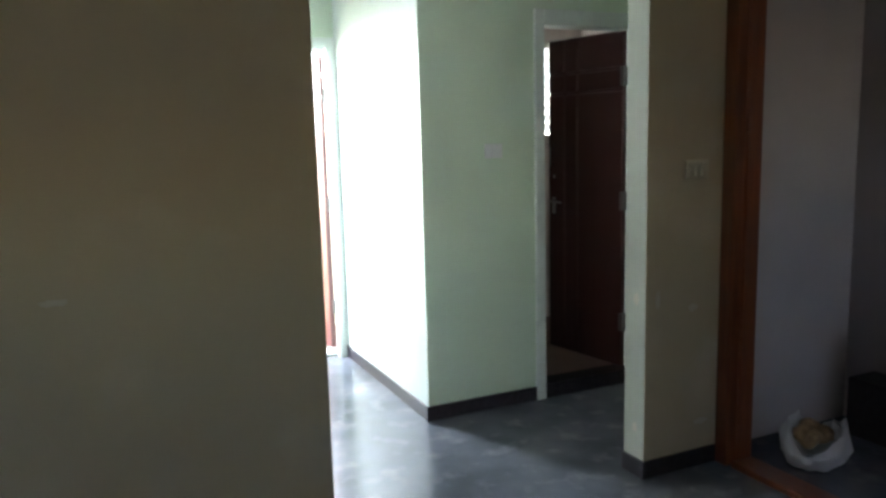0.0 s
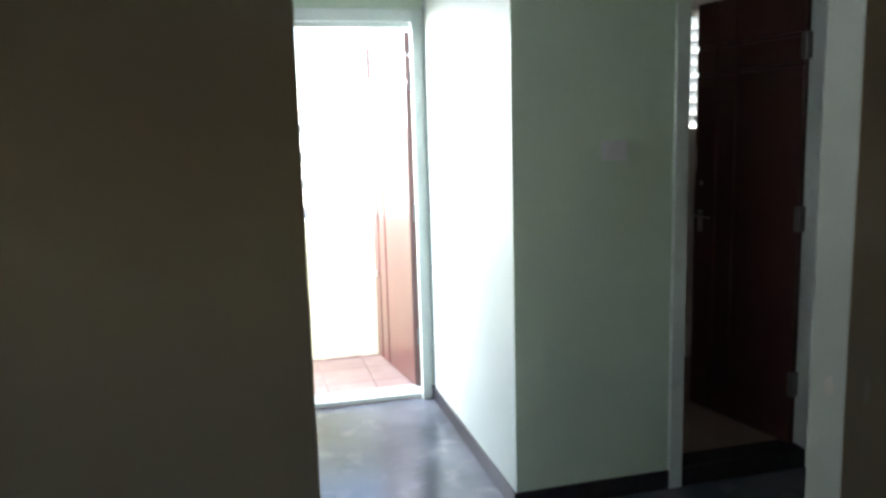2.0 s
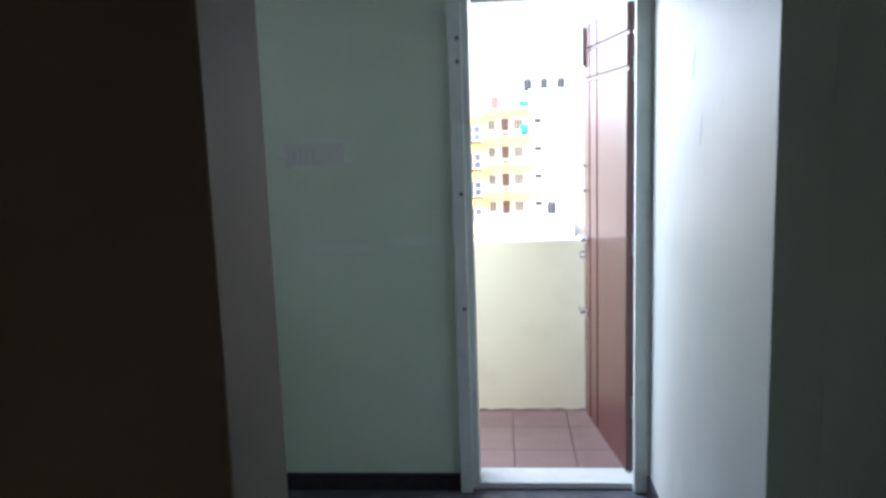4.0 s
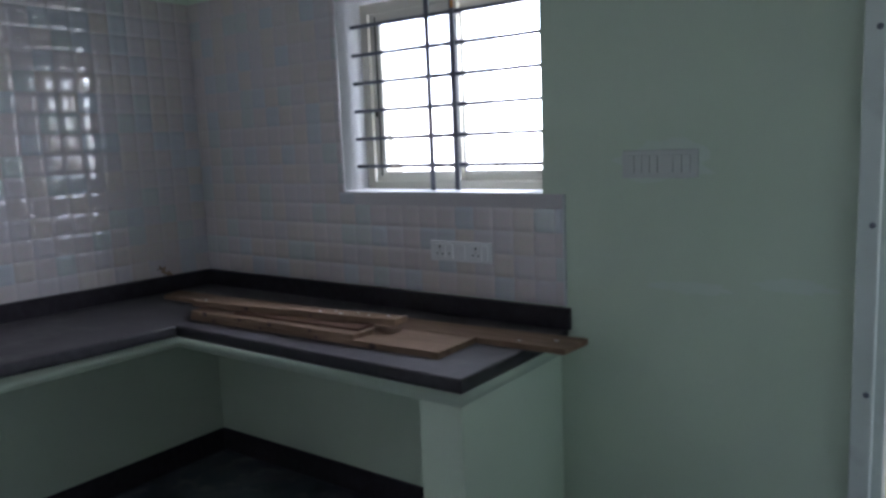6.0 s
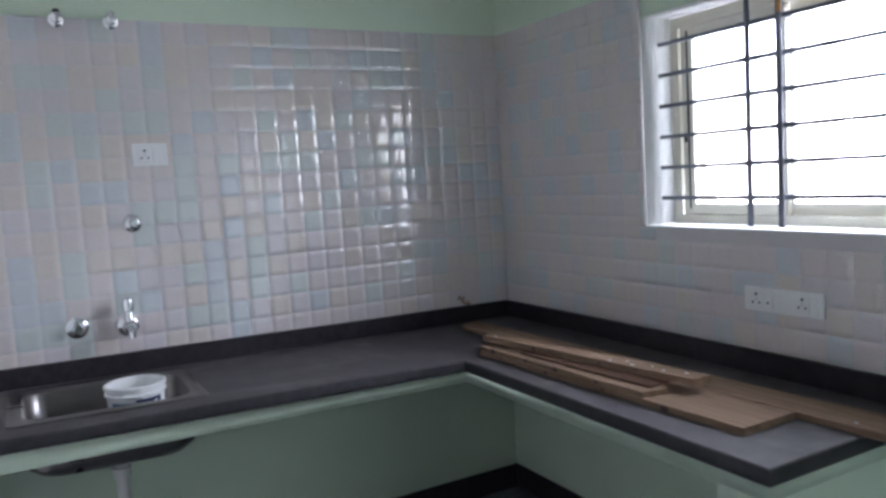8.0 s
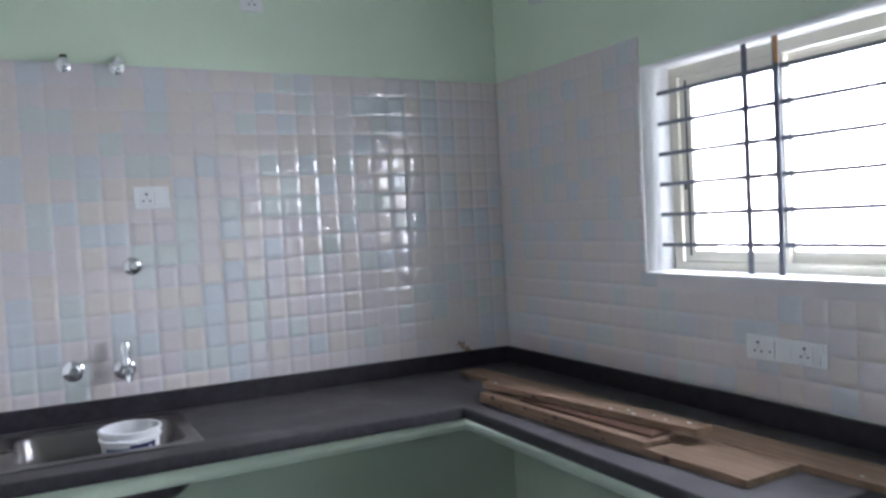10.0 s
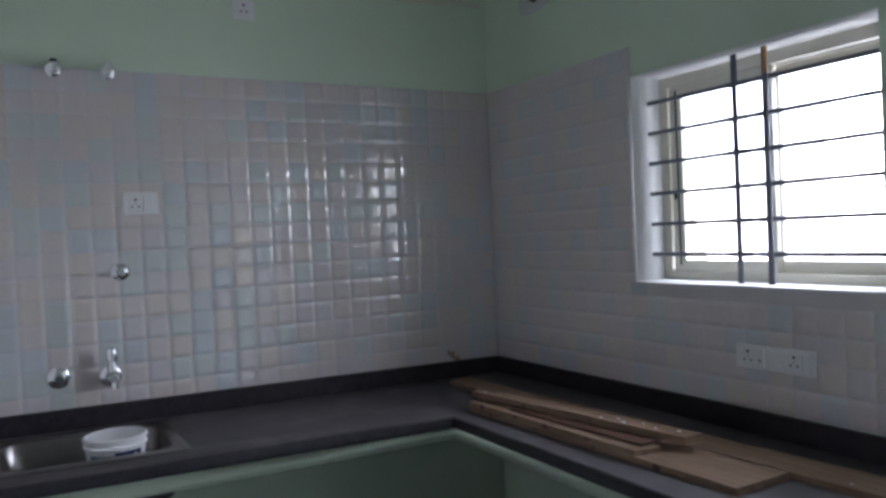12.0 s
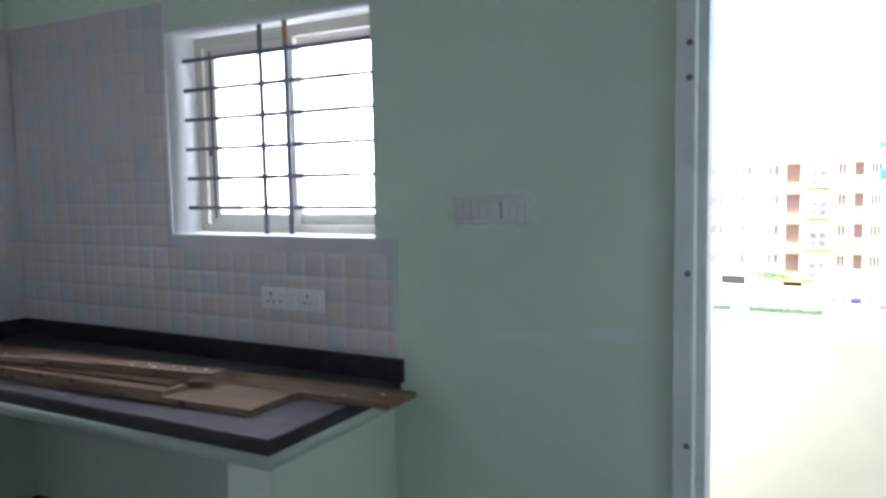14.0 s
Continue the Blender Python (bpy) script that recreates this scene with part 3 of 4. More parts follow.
SX0, SX1, SY0, SY1 = 0.095, 0.560, -2.235, -1.622     # sink rim
worktop_loop = [(0.0, 0.0), (0.0, -2.36), (0.665, -2.36), (0.665, -0.668), (2.056, -0.668), (2.056, 0.0)]
wt = plate([worktop_loop, rounded(SX0 + 0.03, SX1 - 0.03, SY0 + 0.03, SY1 - 0.03, 0.06)], 0.048, 0.010)
wt.transform(Matrix.Translation((0, 0, 0.878)))
worktop = tagged(finish("worktop", lay(wt), [COUNTER, EDGE], 40), "dark granite L-shaped kitchen worktop, dusty on top with polished edges", "worktop")
for p in worktop.data.polygons:
    if p.normal.z < 0.75:
        p.material_index = 1
slab_loop = [(0.0, 0.0), (0.0, -2.36), (0.628, -2.36), (0.628, -0.640), (2.030, -0.640), (2.030, 0.0)]
sl = plate([slab_loop, rounded(SX0 + 0.03, SX1 - 0.03, SY0 + 0.03, SY1 - 0.03, 0.06)], 0.050)
sl.transform(Matrix.Translation((0, 0, 0.829)))
for v in sl.verts:
    if v.co.z < 0.81 and v.co.y < -0.7:
        v.co.z -= 0.018
tagged(finish("counter_slab", lay(sl), GREEN), "mint painted concrete slab carrying the worktop", "slab")
tagged(finish("counter_pier", box(1.870, 2.030, -0.638, 0.0, 0.0, 0.802, 0.003), GREEN), "mint painted masonry pier under the worktop end", "pier")
tagged(finish("splashback", lay(box(0.0, 2.072, -0.021, -0.0005, 0.902, 0.982, 0.003)), SKIRT), "dark granite upstand against the wall", "splashback", "worktop upstands")
tagged(finish("splashback", lay(box(0.0005, 0.021, -2.36, -0.0215, 0.902, 0.983, 0.003)), SKIRT), "dark granite upstand against the wall", "splashback", "worktop upstands")

# ---- sink ----
sink = thing("kitchen_sink", (0.29, -1.93, 0.72), "brushed stainless steel sink set into the granite worktop", "sink")
rim = plate([rounded(SX0, SX1, SY0, SY1, 0.02), rounded(SX0 + 0.045, SX1 - 0.045, SY0 + 0.045, SY1 - 0.045, 0.07)], 0.004, 0.0015)
rim.transform(Matrix.Translation((0, 0, 0.905)))
part("rim", lay(rim), STEEL, sink, smooth=40)


def bowl_ring(inset, z, r):
    return [(x, y, z) for x, y in rounded(SX0 + inset, SX1 - inset, SY0 + inset, SY1 - inset, r, 7)]


bowl = part("bowl", lay(loft([bowl_ring(0.045, 0.906, 0.07), bowl_ring(0.049, 0.900, 0.07), bowl_ring(0.054, 0.80, 0.075), bowl_ring(0.064, 0.765, 0.08), bowl_ring(0.09, 0.744, 0.09), bowl_ring(0.13, 0.739, 0.08)], cap=True)), STEEL, sink, smooth=60)
part("bowl_underside", lay(loft([bowl_ring(0.032, 0.850, 0.07), bowl_ring(0.032, 0.775, 0.08), bowl_ring(0.040, 0.735, 0.09), bowl_ring(0.07, 0.702, 0.09), bowl_ring(0.13, 0.692, 0.08)], cap=True)), STEEL, sink, smooth=60)
part("strainer", lathe([(0.0, 0.741), (0.030, 0.741), (0.042, 0.7435), (0.045, 0.740)], (0.34, -1.905, 0.0272), n=24), CHROME, sink, smooth=50)

waste = lathe([(0.0, 0.0), (0.030, 0.0), (0.030, -0.022), (0.024, -0.026), (0.024, -0.05), (0.032, -0.052), (0.032, -0.085), (0.021, -0.09), (0.021, -0.52), (0.0, -0.52)], (0.335, -1.905, 0.722), n=20)
part("waste_pipe", waste, PVC, sink, "off-white plastic waste pipe with coupling nut", 40)

# ---- paint bucket ----
BKX, BKY, BKZ, BKH = 0.350, -1.835, 0.7655, 0.90
bucket = thing("paint_bucket", (BKX, BKY, BKZ), "white plastic paint bucket with blue print standing in the sink", "bucket")
body = lathe([(r, h * BKH) for r, h in [(0.0, 0.0), (0.080, 0.0), (0.083, 0.004), (0.097, 0.185), (0.103, 0.187), (0.103, 0.195), (0.0985, 0.197), (0.0985, 0.212), (0.105, 0.214), (0.105, 0.224), (0.098, 0.227), (0.095, 0.224), (0.094, 0.18), (0.080, 0.006), (0.0, 0.005)]], (BKX, BKY, BKZ), n=40)
part("body", body, PLASTIC, bucket, smooth=35)


def sleeve(a0, a1, h0, h1, extra, n=12):
    bm = bmesh.new()
    rows = []
    for h in (h0, (h0 + h1) / 2, h1):
        r = 0.083 + (0.097 - 0.083) * (h - 0.004) / 0.181 + extra
        rows.append([bm.verts.new((BKX + r * math.cos(radians(a0 + (a1 - a0) * i / n)), BKY + r * math.sin(radians(a0 + (a1 - a0) * i / n)), BKZ + h * BKH)) for i in range(n + 1)])
    for u, v in zip(rows, rows[1:]):
        for i in range(n):
            bm.faces.new((u[i], u[i + 1], v[i + 1], v[i]))
    return bm


part("label", sleeve(-60, -8, 0.05, 0.168, 0.0012), BLUE, bucket, "blue printed label", 60)
part("label", sleeve(-8, 48, 0.05, 0.178, 0.0012), NAVY, bucket, "navy printed label", 60)
for a, h in ((0, 0.135), (10, 0.15), (22, 0.14), (30, 0.155)):
    part("print_mark", sleeve(a, a + 7, h, h + 0.012, 0.002, 3), PLASTIC, bucket)
part("handle", rod((BKX + 0.09, BKY - 0.05, BKZ + 0.195 * BKH), (BKX + 0.106, BKY + 0.01, BKZ + 0.187 * BKH), 0.006, n=10), PLASTIC, bucket)

# ---- taps and valves on the tiled wall ----
T = 0.009


def flange_valve(name, y, z, r, label):
    v = thing(name, (T, y, z), label, "valve")
    part("flange", lathe([(0, 0), (r, 0), (r, 0.004), (r * 0.8, 0.010), (r * 0.45, 0.014), (0, 0.014)], (T, y, z), (1, 0, 0), 28), CHROME, v, smooth=40)
    part("stub", lathe([(0, 0.012), (r * 0.42, 0.012), (r * 0.42, 0.040), (r * 0.34, 0.044), (0, 0.044)], (T, y, z), (1, 0, 0), 20), CHROME, v, smooth=40)
    return v


flange_valve("concealed_valve", -1.983, 1.134, 0.040, "round chrome wall flange on the tiles above the sink")
flange_valve("concealed_valve", -1.751, 1.516, 0.034, "round chrome wall flange on the tiles above the sink")
tap = thing("bib_tap", (T, -1.803, 1.118), "chrome bib tap with a lever on the tiled wall", "tap")
part("flange", lathe([(0, 0), (0.040, 0), (0.040, 0.004), (0.03, 0.012), (0, 0.012)], (T, -1.803, 1.118), (1, 0, 0), 28), CHROME, tap, smooth=40)
part("body", lathe([(0, 0.010), (0.018, 0.010), (0.018, 0.035), (0.026, 0.045), (0.026, 0.075), (0.018, 0.085), (0.0, 0.087)], (T, -1.803, 1.118), (1, 0, 0), 24), CHROME, tap, smooth=40)
part("bonnet", lathe([(0, 0.015), (0.017, 0.015), (0.017, 0.050), (0.014, 0.054), (0.014, 0.064), (0.021, 0.067), (0.022, 0.100), (0.018, 0.112), (0.008, 0.117), (0, 0.117)], (0.070, -1.803, 1.118), (0, 0, 1), 20), CHROME, tap, smooth=40)
part("spout", rod((0.085, -1.803, 1.118), (0.135, -1.803, 1.106), 0.014, 0.013, n=16, bm=rod((0.133, -1.803, 1.108), (0.138, -1.803, 1.086), 0.0135, 0.012, n=16)), CHROME, tap, smooth=40)
for y, lab in ((-1.945, "chrome angle valve with an open dark mouth"), (-1.759, "chrome angle valve at the tiles' top edge")):
    v = thing("angle_valve", (T, y, 2.285), lab, "valve", "valves at the top of the tiles")
    part("flange", lathe([(0, 0), (0.027, 0), (0.027, 0.003), (0.018, 0.010), (0, 0.010)], (T, y, 2.285), (1, 0, 0), 24), CHROME, v, smooth=40)
    part("body", lathe([(0, 0.008), (0.014, 0.008), (0.014, 0.040), (0.019, 0.044), (0.019, 0.060), (0.012, 0.064), (0, 0.064)], (T, y, 2.285), (1, 0, 0), 20), CHROME, v, smooth=40)
    part("outlet", lathe([(0, 0), (0.012, 0), (0.012, 0.022), (0.009, 0.024), (0.009, 0.012), (0, 0.012)], (T + 0.048, y, 2.291), (0, 0, 1), 18), DARK if y < -1.9 else CHROME, v, smooth=40)

# ---- switches and sockets ----


def plate_thing(name, label, origin, u, nrm, w, h, material):
    """A switch plate: origin is its lower left corner, u its way along the wall, nrm out of the wall."""
    u, nrm, up = Vector(u), Vector(nrm), Vector((0, 0, 1))
    m = Matrix((u, up, nrm)).transposed().to_4x4()
    m.translation = Vector(origin)
    ob = thing(name, m, label, "wall socket" if "socket" in name else "wall switch")

    def put2(nm, bm, material2, parent=None, lab=""):
        bm.transform(pinv(ob))
        return part(nm, bm, material2, parent or ob, lab)

    put2("cover", box(0, w, 0, h, 0, 0.011, 0.003), material)
    return ob, put2


def pins(put2, cx, cy, s, parent=None):
    for dx, dy, r in ((0, 0.013, 0.0042), (-0.0095, -0.008, 0.0032), (0.0095, -0.008, 0.0032), (0, 0.0005, 0.0018)):
        put2("pin_hole", rod((cx + dx * s, cy + dy * s, 0.009), (cx + dx * s, cy + dy * s, 0.0135), r * s, n=10), DARK, parent)


def rocker(put2, x0, x1, y0, y1, material=PLASTIC):
    bm = box(x0, x1, y0, y1, 0.009, 0.016, 0.002)
    put2("rocker", bm, material)


ob, put2 = plate_thing("switch_socket", "white plastic socket with a rocker switch on the pastel tiles", (T, -1.729, 1.735), (0, 1, 0), (1, 0, 0), 0.131, 0.088, PLASTIC)
put2("socket_module", box(0.022, 0.070, 0.014, 0.074, 0.009, 0.013, 0.002), PLASTIC)
pins(put2, 0.046, 0.042, 1.3)
rocker(put2, 0.074, 0.110, 0.014, 0.074)
ob, put2 = plate_thing("switch_socket", "wide white plastic socket plate with two sockets under the window", (1.463, -T, 1.117), (1, 0, 0), (0, -1, 0), 0.288, 0.080, PLASTIC)
put2("socket_module", box(0.020, 0.075, 0.010, 0.070, 0.009, 0.013, 0.002), PLASTIC)
pins(put2, 0.048, 0.040, 1.35)
rocker(put2, 0.080, 0.112, 0.010, 0.070)
put2("indicator", rod((0.096, 0.032, 0.010), (0.096, 0.032, 0.018), 0.004, n=10), DARK)
put2("blank", box(0.118, 0.168, 0.010, 0.070, 0.009, 0.013, 0.002), PLASTIC)
put2("socket_module", box(0.190, 0.245, 0.010, 0.070, 0.009, 0.013, 0.002), PLASTIC)
pins(put2, 0.218, 0.040, 1.25)
rocker(put2, 0.249, 0.274, 0.010, 0.070)
ob, put2 = plate_thing("wall_socket", "small white socket on a plaster backing high on the green wall", (0.0, -1.262, 2.545), (0, 1, 0), (1, 0, 0), 0.092, 0.082, PLASTIC)
put2("socket_module", box(0.018, 0.074, 0.012, 0.070, 0.009, 0.013, 0.002), PLASTIC)
pins(put2, 0.046, 0.042, 1.3)
ob, put2 = plate_thing("switch_board", "long grey plastic switch plate on the green wall", (2.272, 0.0, 1.440), (1, 0, 0), (0, -1, 0), 0.250, 0.090, GREYPLASTIC)
for i in range(4):
    rocker(put2, 0.020 + i * 0.026, 0.043 + i * 0.026, 0.016, 0.074, GREYPLASTIC)
put2("regulator", box(0.128, 0.172, 0.016, 0.074, 0.009, 0.014, 0.002), GREYPLASTIC)
for i in range(2):
    rocker(put2, 0.176 + i * 0.027, 0.200 + i * 0.027, 0.016, 0.074, GREYPLASTIC)
ob, put2 = plate_thing("switch_board", "white plastic switch plate on the green wall by the bathroom", (4.144, -1.415, 1.388), (1, 0, 0), (0, -1, 0), 0.104, 0.076, PLASTIC)
rocker(put2, 0.016, 0.046, 0.012, 0.064)
rocker(put2, 0.054, 0.088, 0.012, 0.064)
ob, put2 = plate_thing("switch_board", "ivory plastic switch plate on the cream wall beside the teak frame", (4.527, -2.495, 1.304), (1, 0, 0), (0, -1, 0), 0.130, 0.078, IVORY)
for i in range(3):
    rocker(put2, 0.016 + i * 0.034, 0.046 + i * 0.034, 0.012, 0.066, IVORY)

# ---- lamp holder, vent hole, filled chases ----
lamp = thing("lamp_holder", (1.56, 0, 2.62), "white plastic angled bulb holder with an empty dark socket", "lamp holder")
part("base", lathe([(0, 0), (0.042, 0), (0.042, 0.008), (0.030, 0.018), (0, 0.018)], (1.572, 0, 2.612), (0, -1, 0), 28), PLASTIC, lamp, smooth=40)
way = Vector((-0.25, -0.85, -0.45)).normalized()
p0 = Vector((1.572, -0.008, 2.608))
part("holder", lathe([(0, 0), (0.022, 0), (0.029, 0.015), (0.031, 0.040), (0.031, 0.052), (0.030, 0.058), (0.026, 0.060), (0.024, 0.048), (0, 0.048)], p0, way, 28), PLASTIC, lamp, smooth=40)
part("socket", lathe([(0, 0.0545), (0.0255, 0.0545), (0.0255, 0.052), (0, 0.051)], p0, way, 20), DARK, lamp)
n = 36
outer = []
for i in range(n):
    a = 2 * math.pi * i / n
    c, d = math.cos(a), math.sin(a)
    reach = (abs(c) ** 5 + abs(d) ** 5) ** -0.2 * (1 + 0.04 * math.sin(3 * a + 1) + 0.03 * math.sin(7 * a))
    outer.append((0.415 + 0.122 * reach * c, 2.716 + 0.122 * reach * d))
bm = upright_y(plate([outer, [(0.411 + 0.071 * math.cos(a), 2.708 + 0.075 * math.sin(a)) for a in (2 * math.pi * i / 20 for i in range(20))]], 0.003, 0.001), -0.0025, 0.003)
vent = thing("vent_hole", (0.411, 0, 2.63), "round knocked-out pipe hole with a white cement edge", "hole")
part("cement_ring", bm, CEMENT, vent)
bm = lathe([(0.0, 0.004), (0.05, 0.003), (0.069, 0.014), (0.069, 0.12), (0, 0.12)], (0.411, 0, 2.708), (0, 1, 0), 20)
for v in bm.verts:
    v.co += Vector(noise.noise_vector(v.co * 30)) * 0.006
part("stuffing", bm, HOLE, vent, "dark brown stuffing in the hole")


def chase(pts, axis, width, label):
    """A filled wire chase: an uneven ribbon of plaster on a wall, along (u, z) points."""
    rnd = random.Random(len(pts) * 7 + int(width * 1000))
    bm = bmesh.new()
    rail = []
    fine_pts = []
    for (u0, z0), (u1, z1) in zip(pts, pts[1:]):
        k = max(2, int(math.hypot(u1 - u0, z1 - z0) / 0.025))
        fine_pts += [(u0 + (u1 - u0) * i / k, z0 + (z1 - z0) * i / k) for i in range(k)]
    fine_pts.append(pts[-1])
    for i, (u, z) in enumerate(fine_pts):
        a, b = fine_pts[max(0, i - 1)], fine_pts[min(len(fine_pts) - 1, i + 1)]
        d = Vector((b[0] - a[0], b[1] - a[1])).normalized()
        w = width * (0.35 + 0.35 * rnd.random() + 0.25 * noise.noise((u * 6, z * 6, 1.0)))
        row = []
        for s, h in ((1, 0.0), (0.5, 0.0012), (-0.5, 0.0012), (-1, 0.0)):
            uu, zz = u - d.y * w * s, z + d.x * w * s
            row.append(bm.verts.new((h, uu, zz) if axis == "x" else (uu, -h, zz)))
        rail.append(row)
    for a, b in zip(rail, rail[1:]):
        for i in range(3):
            bm.faces.new((a[i], a[i + 1], b[i + 1], b[i]))
    return tagged(finish("plaster_chase", bm, CHASE, 80), label, "plaster patch", "filled wire chases")


chase([(-2.30, 2.765), (-2.05, 2.795), (-1.79, 2.765), (-1.48, 2.778), (-1.24, 2.757), (-0.93, 2.748)], "x", 0.036, "brownish filled wire chase across the green wall")
chase([(-0.96, 2.752), (-0.77, 2.780), (-0.62, 2.742), (-0.40, 2.722), (-0.02, 2.735)], "x", 0.032, "brownish filled wire chase across the green wall")
chase([(-1.20, 2.765), (-1.25, 2.90), (-1.29, 3.16)], "x", 0.024, "brownish filled wire chase running up to the ceiling")
chase([(0.57, 2.785), (0.80, 2.800), (1.05, 2.795), (1.50, 2.80)], "y", 0.026, "brownish filled wire chase across the green wall")

for k, (u0, z0, u1, z1) in enumerate(((-0.69, 1.80, -0.66, 1.70), (-0.47, 1.69, -0.45, 1.60), (-0.79, 1.59, -0.76, 1.50))):
    bm = bmesh.new()
    own = bmesh.new()
    bmesh.ops.create_circle(own, cap_ends=True, segments=18, radius=1.0)
    own.transform(Matrix.Translation((3.7792, (u0 + u1) / 2, (z0 + z1) / 2)) @ pose(0, 0, 0, 14, 0, 0) @ Matrix.Diagonal((1, 0.016, 0.055, 1)) @ pose(0, 0, 0, 0, 90, 0))
    for v in own.verts:
        v.co.y += 0.006 * noise.noise(v.co * 40)
    merged(bm, own)
    tagged(finish("paint_smear", bm, SMEAR), "faint touched-up paint smear on the passage wall", "paint mark", "smears on the passage wall")


def dab(origin, axis, w, h, seed, label, group):
    """A thin irregular dab of paint on a wall plane facing -x or -y."""
    rnd = random.Random(seed)
    bm = bmesh.new()
    loop = []
    for i in range(22):
        a = 2 * math.pi * i / 22
        k = rnd.uniform(0.65, 1.1)
        u, z = w * k * math.cos(a), h * k * math.sin(a)
        loop.append(bm.verts.new((origin[0] - 0.0008, origin[1] + u, origin[2] + z) if axis == "x" else (origin[0] + u, origin[1] - 0.0008, origin[2] + z)))
    bm.faces.new(loop)
    return tagged(finish("paint_smear", bm, WALLDAB if "kitchen" in group else DAB), label, "paint mark", group)


for i, (o, ax, w, h) in enumerate((((4.33, -2.437, 0.793), "x", 0.020, 0.030), ((4.33, -2.436, 0.218), "x", 0.018, 0.024), ((4.398, -2.495, 0.797), "y", 0.014, 0.045), ((4.59, -2.495, 0.739), "y", 0.030, 0.020), ((4.65, -2.495, 0.209), "y", 0.040, 0.016))):
    dab(o, ax, w, h, 20 + i, "pale whitish paint dab on the cream pier", "paint dabs on the pier")
dab((2.112, -2.525, 1.055), "y", 0.05, 0.012, 31, "pale scuff on the dark cream wall", "scuffs on the hall wall")

for i, (x, z, w, h) in enumerate(((2.50, 1.085, 0.15, 0.022), (2.80, 1.115, 0.14, 0.024))):
    dab((x, 0.0, z), "y", w, h, 41 + i, "pale roller streak on the mint green wall", "paint marks on the kitchen wall")
dab((2.415, 0.0, 1.500), "y", 0.175, 0.082, 47, "pale plaster making-good round the switch plate", "paint marks on the kitchen wall")

# ---- planks on the worktop ----


def plank(a, b, c, d, z0, z1, material, label, nick=0.004, seed=1):
    """A board from four corners (front left, front right, back right, back left) between two heights."""
    rnd = random.Random(seed)
    k = 14
    bm = bmesh.new()
    lo, hi = [], []
    front = [Vector(a).lerp(Vector(b), i / k) for i in range(k + 1)]
    back = [Vector(d).lerp(Vector(c), i / k) for i in range(k + 1)]
    line = front + back[::-1]
    for p in line:
        j = Vector((rnd.uniform(-1, 1), rnd.uniform(-1, 1))) * nick * 0.5
        lo.append(bm.verts.new((p.x + j.x * 0.4, p.y + j.y * 0.4, z0)))
        hi.append(bm.verts.new((p.x + j.x, p.y + j.y, z1)))
    n2 = len(line)
    for i in range(n2):
        j = (i + 1) % n2
        bm.faces.new((lo[i], lo[j], hi[j], hi[i]))
    for row in (lo, hi):
        for i in range(k):
            bm.faces.new((row[i], row[i + 1], row[n2 - 2 - i], row[n2 - 1 - i]))
    rim_edges = [e for e in bm.edges if e.calc_face_angle(0) > 0.9]
    bmesh.ops.bevel(bm, geom=rim_edges, offset=0.0025, segments=2, affect="EDGES", profile=0.5)
    lay(bm)
    return tagged(finish("plank", bm, material), label, "plank", "planks stacked on the worktop")


long_plank = plank((0.147, -0.376), (2.200, -0.300), (2.207, -0.152), (0.107, -0.268), 0.9025, 0.923, PINE, "long sawn pine board jutting past the worktop end", seed=3)
WIDE, SECOND, TOP = ((0.631, -0.575), (1.874, -0.533)), ((0.636, -0.570), (1.516, -0.546)), ((0.604, -0.540), (1.591, -0.410))
wide_plank = plank(*WIDE, (1.868, -0.325), (0.615, -0.374), 0.9025, 0.9245, PINE, "wide pale sawn pine board lying on the granite worktop", nick=0.006, seed=5)
second_plank = plank(*SECOND, (1.528, -0.450), (0.618, -0.455), 0.925, 0.942, PINE, "knotty pale board lying on the wide board", nick=0.006, seed=7)
# dark colour here paints the shadow band below the top board
shade_strip = plank((0.86, -0.536), (1.500, -0.500), (1.49, -0.40), (0.85, -0.47), 0.9425, 0.950, PINEDARK, "thin reddish strip of wood, coloured dark for the shade between the boards", seed=8)
top_plank = plank(*TOP, (1.590, -0.340), (0.587, -0.482), 0.9505, 0.974, PINE, "pale board with nail holes on top of the stack", nick=0.006, seed=11)
for owner, x, y, z, w in ((top_plank, 0.66, -0.512, 0.974, 0.006), (top_plank, 1.25, -0.437, 0.974, 0.006), (top_plank, 1.30, -0.405, 0.974, 0.005), (top_plank, 1.345, -0.425, 0.974, 0.0075), (top_plank, 1.40, -0.39, 0.974, 0.004), (top_plank, 1.46, -0.40, 0.974, 0.0045), (top_plank, 1.53, -0.372, 0.974, 0.006), (long_plank, 2.13, -0.225, 0.923, 0.006), (long_plank, 2.02, -0.28, 0.923, 0.004)):
    blob = lathe([(0.0, 0.0025), (w * 0.6, 0.002), (w, -0.001)], (0, 0, 0), n=12)
    blob.transform(Matrix.Translation((x, y, z)) @ Matrix.Diagonal((1.8, 0.8, 1, 1)))
    part("plaster_spot", lay(blob), CEMENT, owner, "dried white plaster spot")
